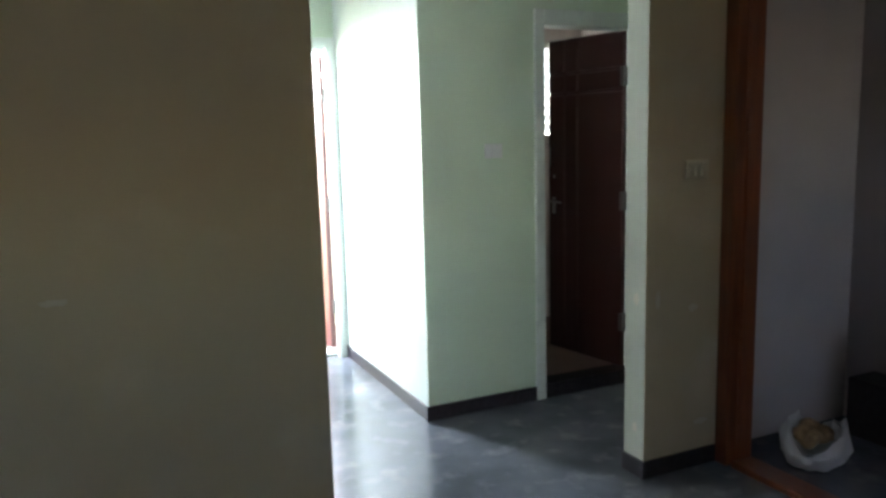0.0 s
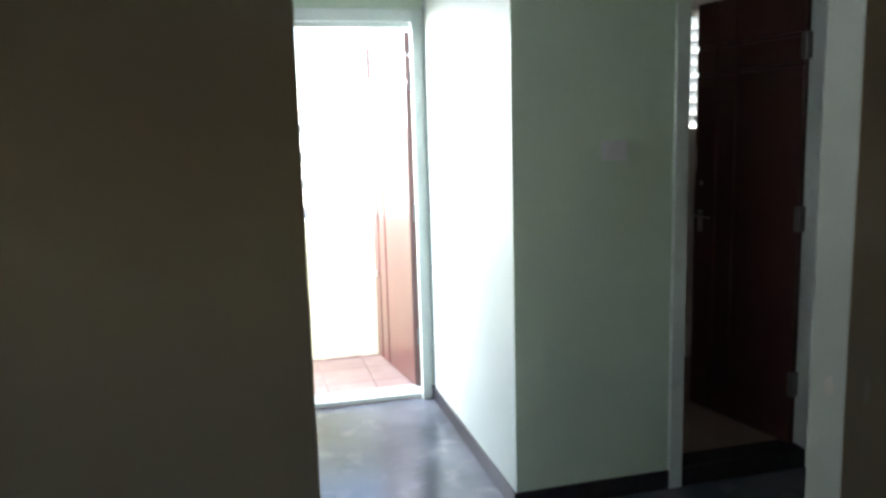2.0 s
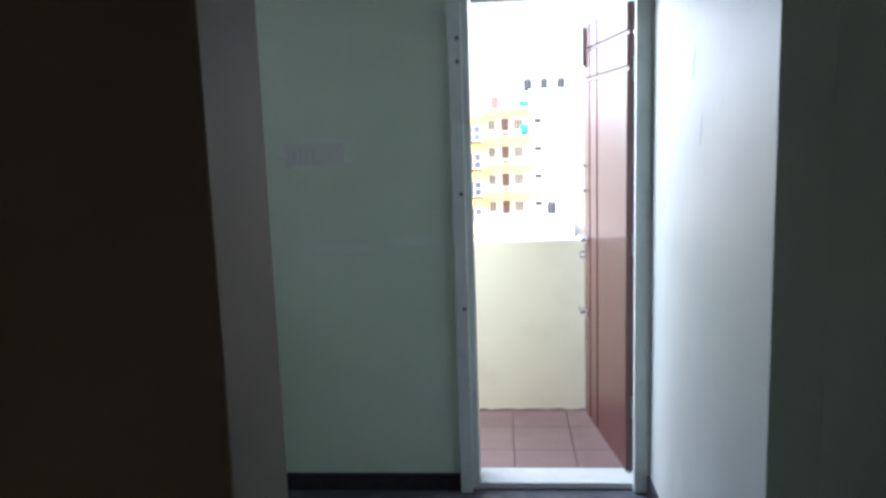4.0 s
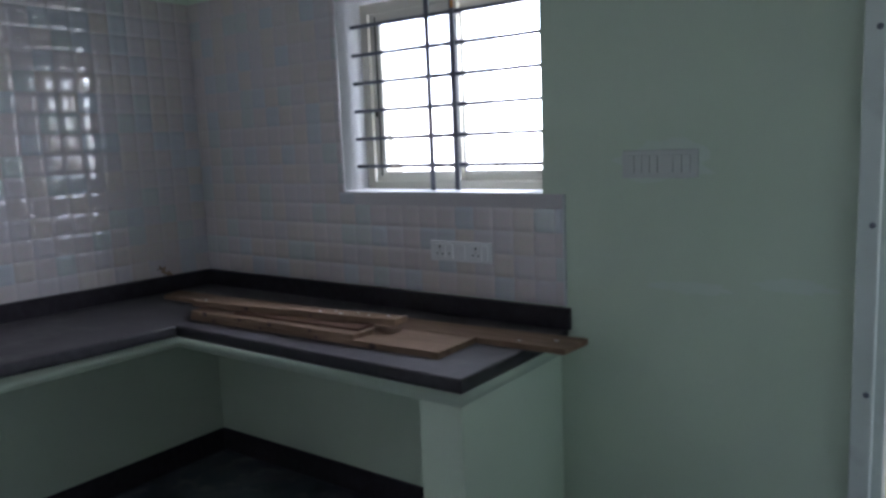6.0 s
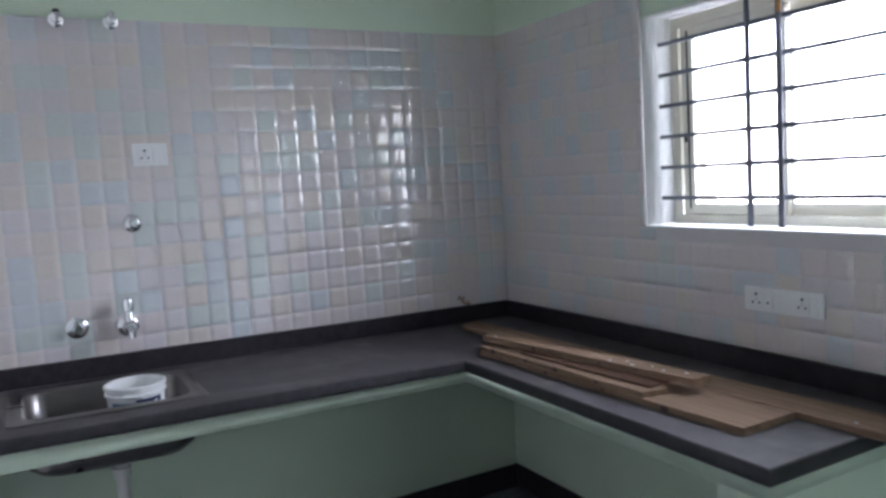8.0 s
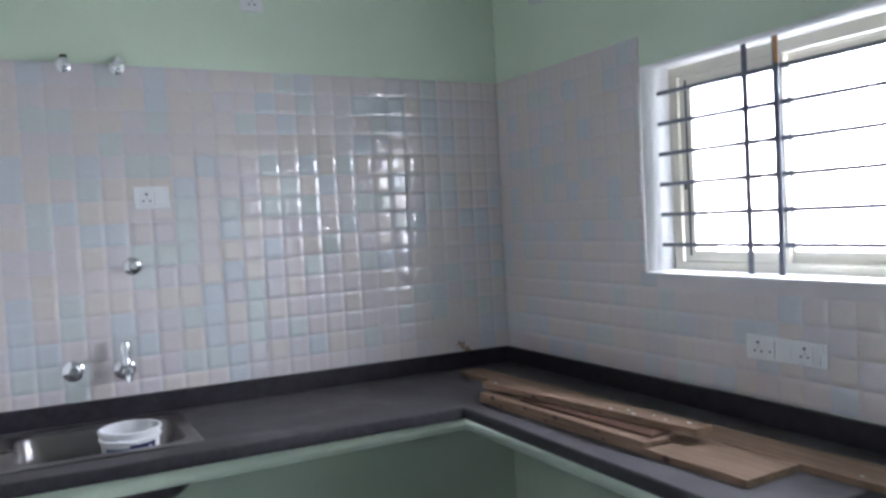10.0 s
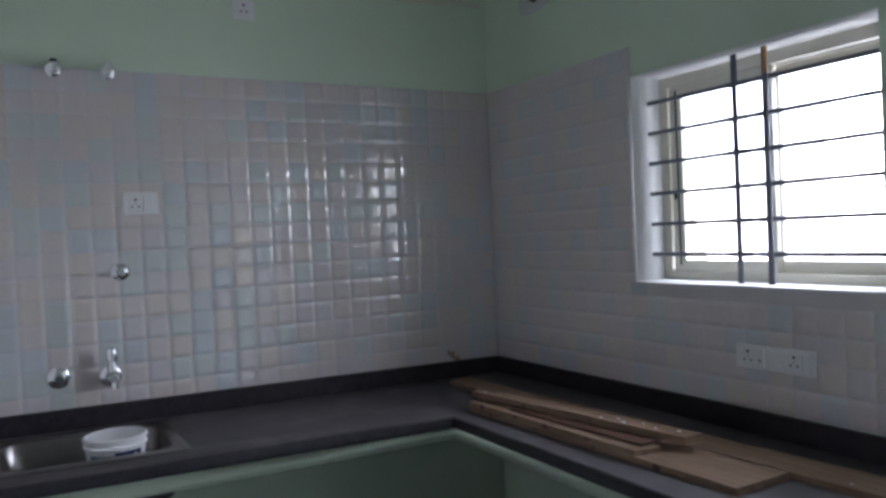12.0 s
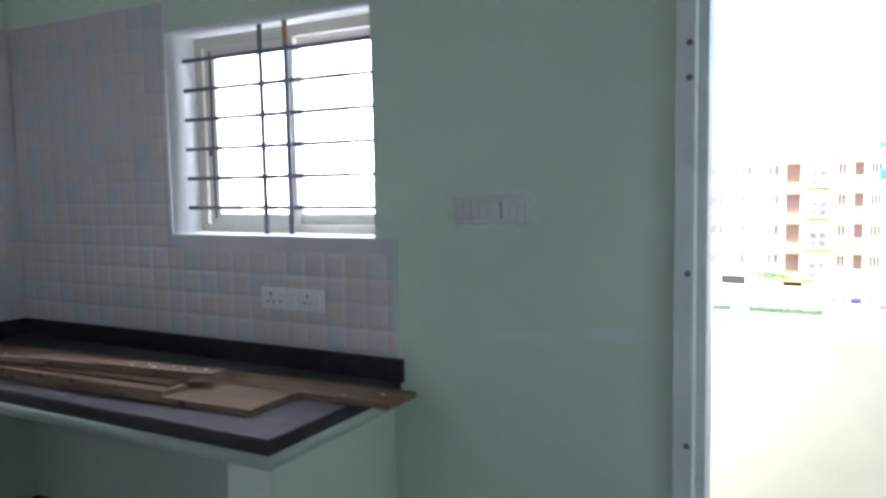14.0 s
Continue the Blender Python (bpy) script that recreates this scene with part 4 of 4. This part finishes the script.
for owner, (p, q), x, z, w in ((top_plank, TOP, 0.90, 0.962, 0.008), (top_plank, TOP, 1.22, 0.961, 0.005), (second_plank, SECOND, 0.72, 0.934, 0.010), (second_plank, SECOND, 0.93, 0.933, 0.007), (second_plank, SECOND, 1.10, 0.933, 0.009), (second_plank, SECOND, 1.31, 0.934, 0.006), (wide_plank, WIDE, 0.78, 0.914, 0.007), (wide_plank, WIDE, 1.05, 0.914, 0.006), (wide_plank, WIDE, 1.34, 0.913, 0.006), (wide_plank, WIDE, 1.60, 0.914, 0.011)):
    y = p[1] + (q[1] - p[1]) * (x - p[0]) / (q[0] - p[0]) - 0.0012
    kn = lathe([(0.0, 0.002), (w * 0.7, 0.002), (w, 0.0)], (0, 0, 0), n=12)
    kn.transform(Matrix.Translation((x, y, z)) @ Matrix.Rotation(radians(90), 4, "X") @ Matrix.Scale(1.6, 4, (1, 0, 0)))
    lay(kn)
    part("knot", kn, HOLE, owner, "dark knot on the sawn edge")
stub = thing("wire_stub", (0.0, -0.265, 0.99), "frayed brown wire stub and chipped grout on the tiles", "wire")
for p, q, r in (((T, -0.300, 1.040), (T + 0.018, -0.262, 0.988), 0.0045), ((T, -0.292, 1.012), (T + 0.022, -0.245, 0.990), 0.004), ((T, -0.310, 1.022), (T + 0.012, -0.272, 1.030), 0.0035), ((T, -0.268, 1.034), (T + 0.020, -0.285, 0.995), 0.0035), ((T, -0.255, 1.010), (T + 0.016, -0.240, 0.986), 0.005)):
    part("strand", rod(p, q, r, r * 0.6, n=8), RUBBISH, stub)

# ---- plastic bag in the stairwell ----
BAGX, BAGY = 5.10, -2.74
bag = thing("plastic_bag", (BAGX, BAGY, 0.0), "white plastic carrier bag full of brown scraps on the floor", "bag")
bm = bmesh.new()
rings = []
prof = [(0.09, 0.004), (0.125, 0.03), (0.142, 0.08), (0.138, 0.13), (0.124, 0.165), (0.116, 0.185), (0.110, 0.182), (0.106, 0.15)]
for r, h in prof:
    ring = []
    for i in range(36):
        a = 2 * math.pi * i / 36
        turn = a - radians(218)
        edge = (0.62 + 0.55 * math.sin(turn) ** 2 - 0.18 * math.cos(turn) + 0.06 * math.sin(5 * a)) if h > 0.1 else 1.0
        rr = r * (1 + 0.14 * noise.noise((math.cos(a) * 2.2, math.sin(a) * 2.2, h * 12)) + 0.05 * math.sin(9 * a + h * 40))
        ring.append((BAGX + rr * 1.12 * math.cos(a), BAGY + rr * 0.9 * math.sin(a), h * edge))
    rings.append(ring)
loft(rings, bm=bm)
part("sack", bm, POLY, bag, smooth=60)
for a0, dz in ((128, 0.075), (302, 0.05)):
    bm = bmesh.new()
    pts = []
    for i in range(11):
        s = i / 10
        a = radians(a0 - 32 + 64 * s)
        r = 0.125 - 0.05 * math.sin(math.pi * s)
        pts.append((Vector((BAGX + r * math.cos(a), BAGY + r * 0.9 * math.sin(a), 0.165 + dz * math.sin(math.pi * s))), 0.022))
    rows = [[bm.verts.new(p + Vector((0.006, 0, -w / 2))), bm.verts.new(p + Vector((0.002, 0.004, 0))), bm.verts.new(p + Vector((-0.004, 0, w / 2)))] for p, w in pts]
    for u, v in zip(rows, rows[1:]):
        for i in range(2):
            bm.faces.new((u[i], u[i + 1], v[i + 1], v[i]))
    ob = part("handle", bm, POLY, bag, smooth=60)
    so = ob.modifiers.new("thick", "SOLIDIFY")
    so.thickness = 0.003
rnd = random.Random(4)
for i in range(16):
    own = bmesh.new()
    bmesh.ops.create_icosphere(own, subdivisions=2, radius=rnd.uniform(0.028, 0.05), matrix=Matrix.Translation((BAGX + rnd.uniform(-0.07, 0.07), BAGY + rnd.uniform(-0.06, 0.06), 0.118 + rnd.uniform(0, 0.045))))
    for v in own.verts:
        v.co += Vector(noise.noise_vector(v.co * 45)) * 0.012
    part("scrap", own, RUBBISH, bag, "crumpled brown scrap" if i == 0 else "")

# ---- stairs in the stairwell ----
stair = thing("stair", (5.55, -2.8, 0), "black granite stair steps in the dark stairwell", "stairs")
for i in range(3):
    part("step", box(5.535, 5.728, -2.56 - 0.27 * (i + 1), -2.56 - 0.27 * i, 0.0, 0.29 + 0.17 * i, 0.006), SKIRT, stair)

# ---- rough mortar along the foot of the parapet ----
rnd = random.Random(15)
bm = bmesh.new()
strip = []
for i in range(61):
    x = 1.45 + 2.4 * i / 60
    h = 0.006 + 0.010 * rnd.random() + 0.006 * noise.noise((x * 9, 0.3, 0.0))
    d = 0.012 + 0.010 * rnd.random()
    strip.append([bm.verts.new((x, PY - d, -0.0325)), bm.verts.new((x, PY - d * 0.6, -0.030 + h * 0.6)), bm.verts.new((x, PY + 0.002, -0.030 + h))])
for u, v in zip(strip, strip[1:]):
    for i in range(2):
        bm.faces.new((u[i], v[i], v[i + 1], u[i + 1]))
structure("trim", bm, CEMENTDARK, "ragged mortar line along the balcony parapet foot")

# ---- outside ----
ground = structure("ground", box(-3500, 3500, 1.2, 4500, -10.9, -10.5), SOIL, "dry earth and patchy grass plots")
ground_2 = structure("ground_2", box(-3500, 3500, -3500, 1.2, -10.9, -10.5), SOIL, "dry earth")
BY = 77.0


def bx(u):
    return -5.58 + u * 0.02945


def bz(v):
    return 13.57 - v * 0.03003


block = thing("apartment_building", (2.0, BY + 4, -10.5), "white and yellow five-storey apartment block across the plots", "building")
part("wall", box(-13.0, bx(398), BY, BY + 10, -10.5, bz(325)), FACADE, block, "white plastered facade")
part("wing", box(bx(398), bx(548), BY - 0.5, BY + 10, -10.5, bz(262)), FACADE, block, "white plain side wing")
part("stair_room", box(bx(245), bx(385), BY + 1, BY + 6, bz(325), bz(265)), FACADE, block)
part("roof_door", box(bx(262), bx(292), BY + 0.9, BY + 1, bz(322), bz(280)), SHUTTER, block)


def facade_window(x0, x1, z0, z1, y, cols, rows, frame_mat):
    w = part("window", box(x0, x1, y - 0.02, y + 0.05, z0, z1), DARKGLASS, block)
    bm = bmesh.new()
    t = 0.07
    for i in range(cols + 1):
        xx = x0 + (x1 - x0) * i / cols
        box(xx - t / 2, xx + t / 2, y - 0.08, y - 0.02, z0, z1, bm=bm)
    for j in range(rows + 1):
        zz = z0 + (z1 - z0) * j / rows
        box(x0, x1, y - 0.081, y - 0.02, zz - t / 2, zz + t / 2, bm=bm)
    part("window_frame", bm, frame_mat, w)


for k in range(5):
    v = 338 + 94.3 * k
    zb = bz(v)
    part("balcony", box(bx(232), bx(398), BY - 1.3, BY - 0.001, zb - 0.32, zb + 0.38), YELLOW, block, "yellow balcony front")
    part("balcony", box(bx(70), bx(164), BY - 1.3, BY - 0.001, zb - 0.32, zb + 0.30), YELLOW, block, "yellow balcony front")
    if k < 4:
        rail_bm = box(bx(232), bx(398), BY - 1.28, BY - 1.22, zb - 1.95, zb - 1.87)
        for i in range(15):
            xx = bx(234) + (bx(396) - bx(234)) * i / 14
            box(xx - 0.02, xx + 0.02, BY - 1.27, BY - 1.23, zb - 2.46, zb - 1.87, bm=rail_bm)
        part("railing", rail_bm, FRAME, block, "pale metal balcony railing")
    part("bay_band", box(bx(160), bx(236), BY - 1.6, BY - 0.001, zb - 1.15, zb - 0.30), YELLOW, block, "yellow band of the bay")
    if k < 4:
        z1, z0 = zb - 0.75, zb - 2.45
        part("door", box(bx(298), bx(324), BY - 0.05, BY, zb - 2.5, zb - 0.6), SHUTTER, block)
        part("door", box(bx(104), bx(146), BY - 0.05, BY, zb - 2.5, zb - 0.65), SHUTTER, block)
        facade_window(bx(253), bx(275), zb - 1.75, zb - 0.7, BY - 0.02, 2, 1, FACADE)
        facade_window(bx(342), bx(372), zb - 1.75, zb - 0.7, BY - 0.02, 3, 1, FACADE)
        facade_window(bx(412), bx(438), zb - 1.15, zb - 0.65, BY - 0.52, 1, 1, FACADE)
        facade_window(bx(458), bx(482), zb - 1.6, zb - 0.6, BY - 0.52, 2, 1, FACADE)
        part("window_hood", box(bx(408), bx(442), BY - 0.95, BY - 0.501, zb - 0.66, zb - 0.52), PARAPET, block, "cream concrete window hood")
        part("bay", box(bx(166), bx(232), BY - 1.45, BY - 0.002, zb - 2.85, zb - 1.15), FACADE, block)
        facade_window(bx(175), bx(226), zb - 2.75, zb - 1.25, BY - 1.47, 2, 2, FACADE)
        for xx in (-4.2, -6.6, -9.2, -11.6):
            facade_window(xx, xx + 1.1, zb - 1.75, zb - 0.7, BY - 0.02, 2, 1, FACADE)
for u0, u1 in ((382, 412), (443, 468), (502, 530)):
    xc, r = (bx(u0) + bx(u1)) / 2, (bx(u1) - bx(u0)) / 2
    tank = thing("water_tank", (xc, BY + 3, bz(262)), "black cylindrical plastic water tank on the roof of the apartment block", "water tank", "roof tanks")
    part("drum", lathe([(0, 0), (r, 0), (r, 0.40), (r * 1.04, 0.44), (r, 0.48), (r, 0.95), (r * 1.04, 0.99), (r, 1.03), (r * 0.85, 1.2), (r * 0.5, 1.32), (0, 1.35)], (xc, BY + 3, bz(262)), n=20), TANK, tank, smooth=40)
drum = thing("water_tank", (7.6, 66, -10.5), "black plastic water tank on a masonry stand near the plots", "water tank")
part("stand", box(7.0, 8.2, 65.4, 66.6, -10.5, -6.0), FACADE, drum)
part("drum", lathe([(0, 0), (0.42, 0), (0.42, 0.9), (0.3, 1.08), (0, 1.1)], (7.6, 66, -6.0), n=18), TANK, drum, smooth=40)
wall_far = thing("compound_wall", (3, 62, -10.5), "low whitewashed boundary wall between the plots", "wall")
part("wall", box(-16, 0.6, 62, 62.2, -10.5, -6.95), FACADE, wall_far)
low_house = thing("low_house", (4.5, 63, -10.5), "low flat-roofed whitewashed house before the apartment block", "house")
part("wall", box(0.9, 8.6, 60.5, 66, -10.5, -6.5), FACADE, low_house)
part("roof", box(0.7, 8.8, 60.3, 66.2, -6.5, -6.35), FACADE, low_house)
part("window", box(6.2, 7.2, 60.44, 60.5, -8.9, -7.7), DARKGLASS, low_house)
blue_drum = thing("plastic_drum", (-3.4, 52.4, -8.2), "ribbed blue plastic drum standing on the plot", "drum")
part("body", lathe([(0, 0)] + [(0.55 + 0.03 * (i % 2), 0.05 + 0.12 * i) for i in range(11)] + [(0.4, 1.3), (0, 1.3)], (-3.4, 52.4, -8.2), n=24), BLUEDRUM, blue_drum, smooth=30)


def cloth(x0, x1, y, z0, z1, material, label):
    bm = bmesh.new()
    rows = []
    k = 8
    for zz in (z1, (z0 + z1) / 2, z0):
        rows.append([bm.verts.new((x0 + (x1 - x0) * i / k, y + 0.05 * math.sin(i * 1.9), zz + 0.06 * math.sin(i * 2.3) * (zz < z1))) for i in range(k + 1)])
    for u, w in zip(rows, rows[1:]):
        for i in range(k):
            bm.faces.new((u[i], u[i + 1], w[i + 1], w[i]))
    ob = tagged(finish("laundry", bm, material, 60), label, "laundry", "laundry on the line")
    ob.modifiers.new("thick", "SOLIDIFY").thickness = 0.02
    return ob


line = thing("washing_line", (3.7, 58, -10.5), "washing line on two thin poles", "washing line")
part("cord", rod((1.6, 58, -6.95), (6.1, 58, -6.95), 0.02, n=6), DARK, line)
for xx in (1.6, 6.1):
    part("pole", rod((xx, 58, -10.5), (xx, 58, -6.85), 0.04, n=8), BAR, line)
for x0, x1, m2, lab in ((2.0, 2.35, PINE, "tan cloth hung on the line"), (2.6, 3.05, MAUVE, "mauve cloth hung on the line"), (3.15, 3.9, NAVY, "navy cloth hung on the line"), (4.0, 4.7, MAUVE, "mauve cloth hung on the line"), (4.9, 5.5, MAUVE, "long mauve cloth hung on the line")):
    cloth(x0, x1, 58, -7.45 if x0 < 4.8 else -7.75, -6.95, m2, lab)
cloth(bx(365), bx(392), BY - 1.36, bz(415), bz(380), TEAL, "teal cloth hung over the yellow balcony")
cloth(bx(360), bx(400), BY + 0.6, bz(318), bz(298), TEAL, "teal cloth hung on the roof line")


def bush(x, y, r, seed, label):
    rnd2 = random.Random(seed)
    b = thing("bush", (x, y, -10.5), label, "bush", "bushes by the plots")
    st = bmesh.new()
    for i in range(5):
        rod((x, y, -10.5), (x + rnd2.uniform(-r, r) * 0.6, y + rnd2.uniform(-r, r) * 0.6, -10.5 + r * rnd2.uniform(0.8, 1.5)), 0.06, 0.02, 6, bm=st)
    part("stems", st, PINEDARK, b)
    verts, faces = [], []
    for i in range(420):
        d = Vector((rnd2.gauss(0, 1), rnd2.gauss(0, 1), rnd2.gauss(0, 1))).normalized() * r * rnd2.uniform(0.4, 1.05)
        c = Vector((x, y, -10.5 + r * 1.1)) + Vector((d.x, d.y, d.z * 0.9))
        t1 = Vector((rnd2.uniform(-1, 1), rnd2.uniform(-1, 1), rnd2.uniform(-1, 1))).normalized() * rnd2.uniform(0.12, 0.26)
        t2 = t1.orthogonal().normalized() * 0.09
        k = len(verts)
        verts += [c - t1, c + t2, c + t1, c - t2]
        faces.append((k, k + 1, k + 2, k + 3))
    me = bpy.data.meshes.new("leaves")
    me.from_pydata([tuple(v) for v in verts], [], faces)
    me.materials.append(PLANT)
    ob = new("leaves", me)
    ob.parent = b
    ob.matrix_parent_inverse = pinv(b).inverted()


bush(bx(440), 70, 1.3, 2, "green leafy shrub beside the boundary wall")
bush(bx(415), 71, 0.9, 3, "small green shrub beside the boundary wall")


def palm(x, y, z0, top, spread):
    """A short palm with arching fronds of many leaflets."""
    rnd2 = random.Random(9)
    p = thing("palm", (x, y, z0), "short green palm with arching fronds behind the boundary wall", "palm")
    part("trunk", rod((x, y, z0), (x, y, top - 0.9), 0.16, 0.1, n=10), PINEDARK, p)
    for k in range(13):
        a = 2 * math.pi * k / 13 + rnd2.uniform(-0.2, 0.2)
        reach, lift = spread * rnd2.uniform(0.75, 1.1), rnd2.uniform(0.5, 1.0)
        verts, faces = [], []

        def spine(s):
            return Vector((x + reach * s * math.cos(a), y + reach * s * math.sin(a), top - 0.9 + lift * (2.4 * s - 2.3 * s * s)))

        for i in range(12):
            s = 0.08 + 0.92 * i / 12
            c, nx = spine(s), spine(s + 0.15)
            side = Vector((-math.sin(a), math.cos(a), 0))
            ln = 0.75 * math.sin(math.pi * (0.15 + 0.8 * s))
            for q in (-1, 1):
                tip = c + side * q * ln + (nx - c) * 1.1 + Vector((0, 0, -0.35 * ln))
                b = len(verts)
                verts += [tuple(c), tuple(nx), tuple(tip)]
                faces.append((b, b + 1, b + 2))
        me = bpy.data.meshes.new("frond")
        me.from_pydata(verts, [], faces)
        me.materials.append(PLANT)
        ob = new("frond", me)
        ob.parent = p
        ob.matrix_parent_inverse = pinv(p).inverted()


palm(-3.0, 70, -10.5, -6.35, 1.7)
# no real recess: near-black panels paint the shade of the car ports
for x0, x1 in ((-8.3, -6.0), (-2.6, -0.9)):
    part("car_port_shade", box(x0, x1, BY - 0.06, BY + 0.02, -8.95, -8.0), DARK, block, "dark panel standing in for the shade inside a ground-floor car port")
plot = structure("ground_3", box(-16, 1.6, 48, 61.99, -10.5, -8.2), CEMENT, "pale cement yard behind the boundary wall")
rnd = random.Random(77)
verts, faces = [], []
for i in range(1500):
    gx, gy, gh = rnd.uniform(-6.0, 1.5), rnd.uniform(56.4, 58.6), rnd.uniform(0.08, 0.3)
    b = len(verts)
    verts += [(gx - 0.06, gy, -8.2), (gx + 0.06, gy + 0.02, -8.2), (gx + rnd.uniform(-0.1, 0.1), gy + rnd.uniform(-0.1, 0.1), -8.2 + gh)]
    faces.append((b, b + 1, b + 2))
me = bpy.data.meshes.new("grass")
me.from_pydata(verts, [], faces)
me.materials.append(PLANT)
tagged(new("grass", me), "strip of rough green grass along the yard", "grass", kind="stuff")

# ---- tiles, last ----


def pillow(w, h, rise):
    """One glazed cushion tile in the plane z = 0."""
    s = (-1, -0.80, -0.62, -0.54, 0.54, 0.62, 0.80, 1)
    lift = (0.0, 0.68, 0.98, 1.0, 1.0, 0.98, 0.68, 0.0)
    n = len(s)
    verts = [(s[i] * w / 2, s[j] * h / 2, rise * (lift[i] + lift[j] - 1)) for j in range(n) for i in range(n)]
    verts = [(x, y, max(z, -rise)) for x, y, z in verts]
    faces = [(j * n + i, j * n + i + 1, j * n + i + n + 1, j * n + i + n) for j in range(n - 1) for i in range(n - 1)]
    return verts, faces


def tile_mesh(name, w, h, rise, material):
    verts, faces = pillow(w, h, rise)
    me = bpy.data.meshes.new(name)
    me.from_pydata(verts, [], faces)
    for p in me.polygons:
        p.use_smooth = True
    me.materials.append(material)
    return me


PITCH, TOPZ = 0.0877, 2.297
grout_n = part("tile_bed", upright_y(plate([[(0, 0.9825), (2.048, 0.9825), (2.048, WZ0 - 0.001), (WX0 - 0.001, WZ0 - 0.001), (WX0 - 0.001, TOPZ), (0, TOPZ)]], 0.005), -0.0052, 0.005), GROUT, wall_north, "grey grout bed")
grout_w = part("tile_bed", upright_x(plate([rect(-2.36, -0.0055, 0.9825, TOPZ)], 0.005), 0.0002, 0.005), GROUT, wall_west, "grey grout bed")
part("tile_edge", box(2.047, 2.057, -0.0115, -0.0002, 0.983, WZ0, 0.002, 1), CEMENT, wall_north, "white cement edge of the tiling")
RN = pose(0, 0, 0, 90, 0, 0)
RW = pose(0, 0, 0, 90, 0, 90)
shapes = {}
tilt = random.Random(12)


def tile(parent, centre, turn, w, h):
    key = (round(w, 4), round(h, 4))
    if key not in shapes:
        shapes[key] = tile_mesh("tile", w - 0.0012, h - 0.0010, 0.0030, TILE)
    ob = new("tile", shapes[key])
    ob.parent = parent
    ob.matrix_basis = Matrix.Translation(centre) @ turn @ pose(0, 0, 0.0012, tilt.gauss(0, 0.22), tilt.gauss(0, 0.22), 0)


for i in range(24):
    for j in range(15):
        x0, x1 = i * PITCH + 0.006 * (i == 0), (i + 1) * PITCH
        z1, z0 = TOPZ - j * PITCH, TOPZ - (j + 1) * PITCH
        if x0 > WX0 - 0.03 and z1 > WZ0 + 0.03:
            continue
        if z1 > WZ0 and z0 < WZ0 and x0 > WX0 - 0.03:
            z1 = WZ0
        if x1 > WX0 and x0 < WX0 and z1 > WZ0:
            if z0 < WZ0:
                tile(wall_north, ((x0 + x1) / 2, -0.0055, (z0 + WZ0) / 2), RN, x1 - x0, WZ0 - z0)
                z0 = WZ0
            x1 = WX0
        x1 = min(x1, 2.047)
        if x1 - x0 > 0.015 and z1 - z0 > 0.015:
            tile(wall_north, ((x0 + x1) / 2, -0.0055, (z0 + z1) / 2), RN, x1 - x0, z1 - z0)
verts, faces = [], []
for i in range(27):
    for j in range(15):
        y1, y0 = -i * PITCH - 0.009 * (i == 0), max(-2.359, -(i + 1) * PITCH)
        zc = TOPZ - (j + 0.5) * PITCH
        if y1 - y0 < 0.015:
            continue
        if 7 <= i:
            tile(wall_west, (0.0055, (y0 + y1) / 2, zc), RW, y1 - y0, PITCH)
        else:
            vv, ff = pillow(y1 - y0 - 0.0012, PITCH - 0.0010, 0.0030)
            m = Matrix.Translation((0.0055, (y0 + y1) / 2, zc)) @ RW @ pose(0, 0, 0.0012, tilt.gauss(0, 0.22), tilt.gauss(0, 0.22), 0)
            k = len(verts)
            verts += [tuple(m @ Vector(v)) for v in vv]
            faces += [tuple(f + k for f in q) for q in ff]
me = bpy.data.meshes.new("tile_rest")
me.from_pydata(verts, [], faces)
for p in me.polygons:
    p.use_smooth = True
me.materials.append(TILEREST)
rest = tagged(new("tile_rest", me), "pastel cushion tiles beside the corner", kind="stuff")
rest.parent = wall_west

red = bpy.data.meshes.new("tile")
bm = box(-0.1488, 0.1488, -0.1488, 0.1488, 0.0, 0.012, 0.002, 1)
bm.to_mesh(red)
bm.free()
red.materials.append(REDTILE)
for i in range(11):
    for j in range(3):
        ob = new("tile", red)
        ob.parent = balcony_floor
        ob.matrix_basis = pose(1.56 + 0.3 * i, 0.35 + 0.3 * j, -0.044 + 0.0006 * ((i * 7 + j * 3) % 3))
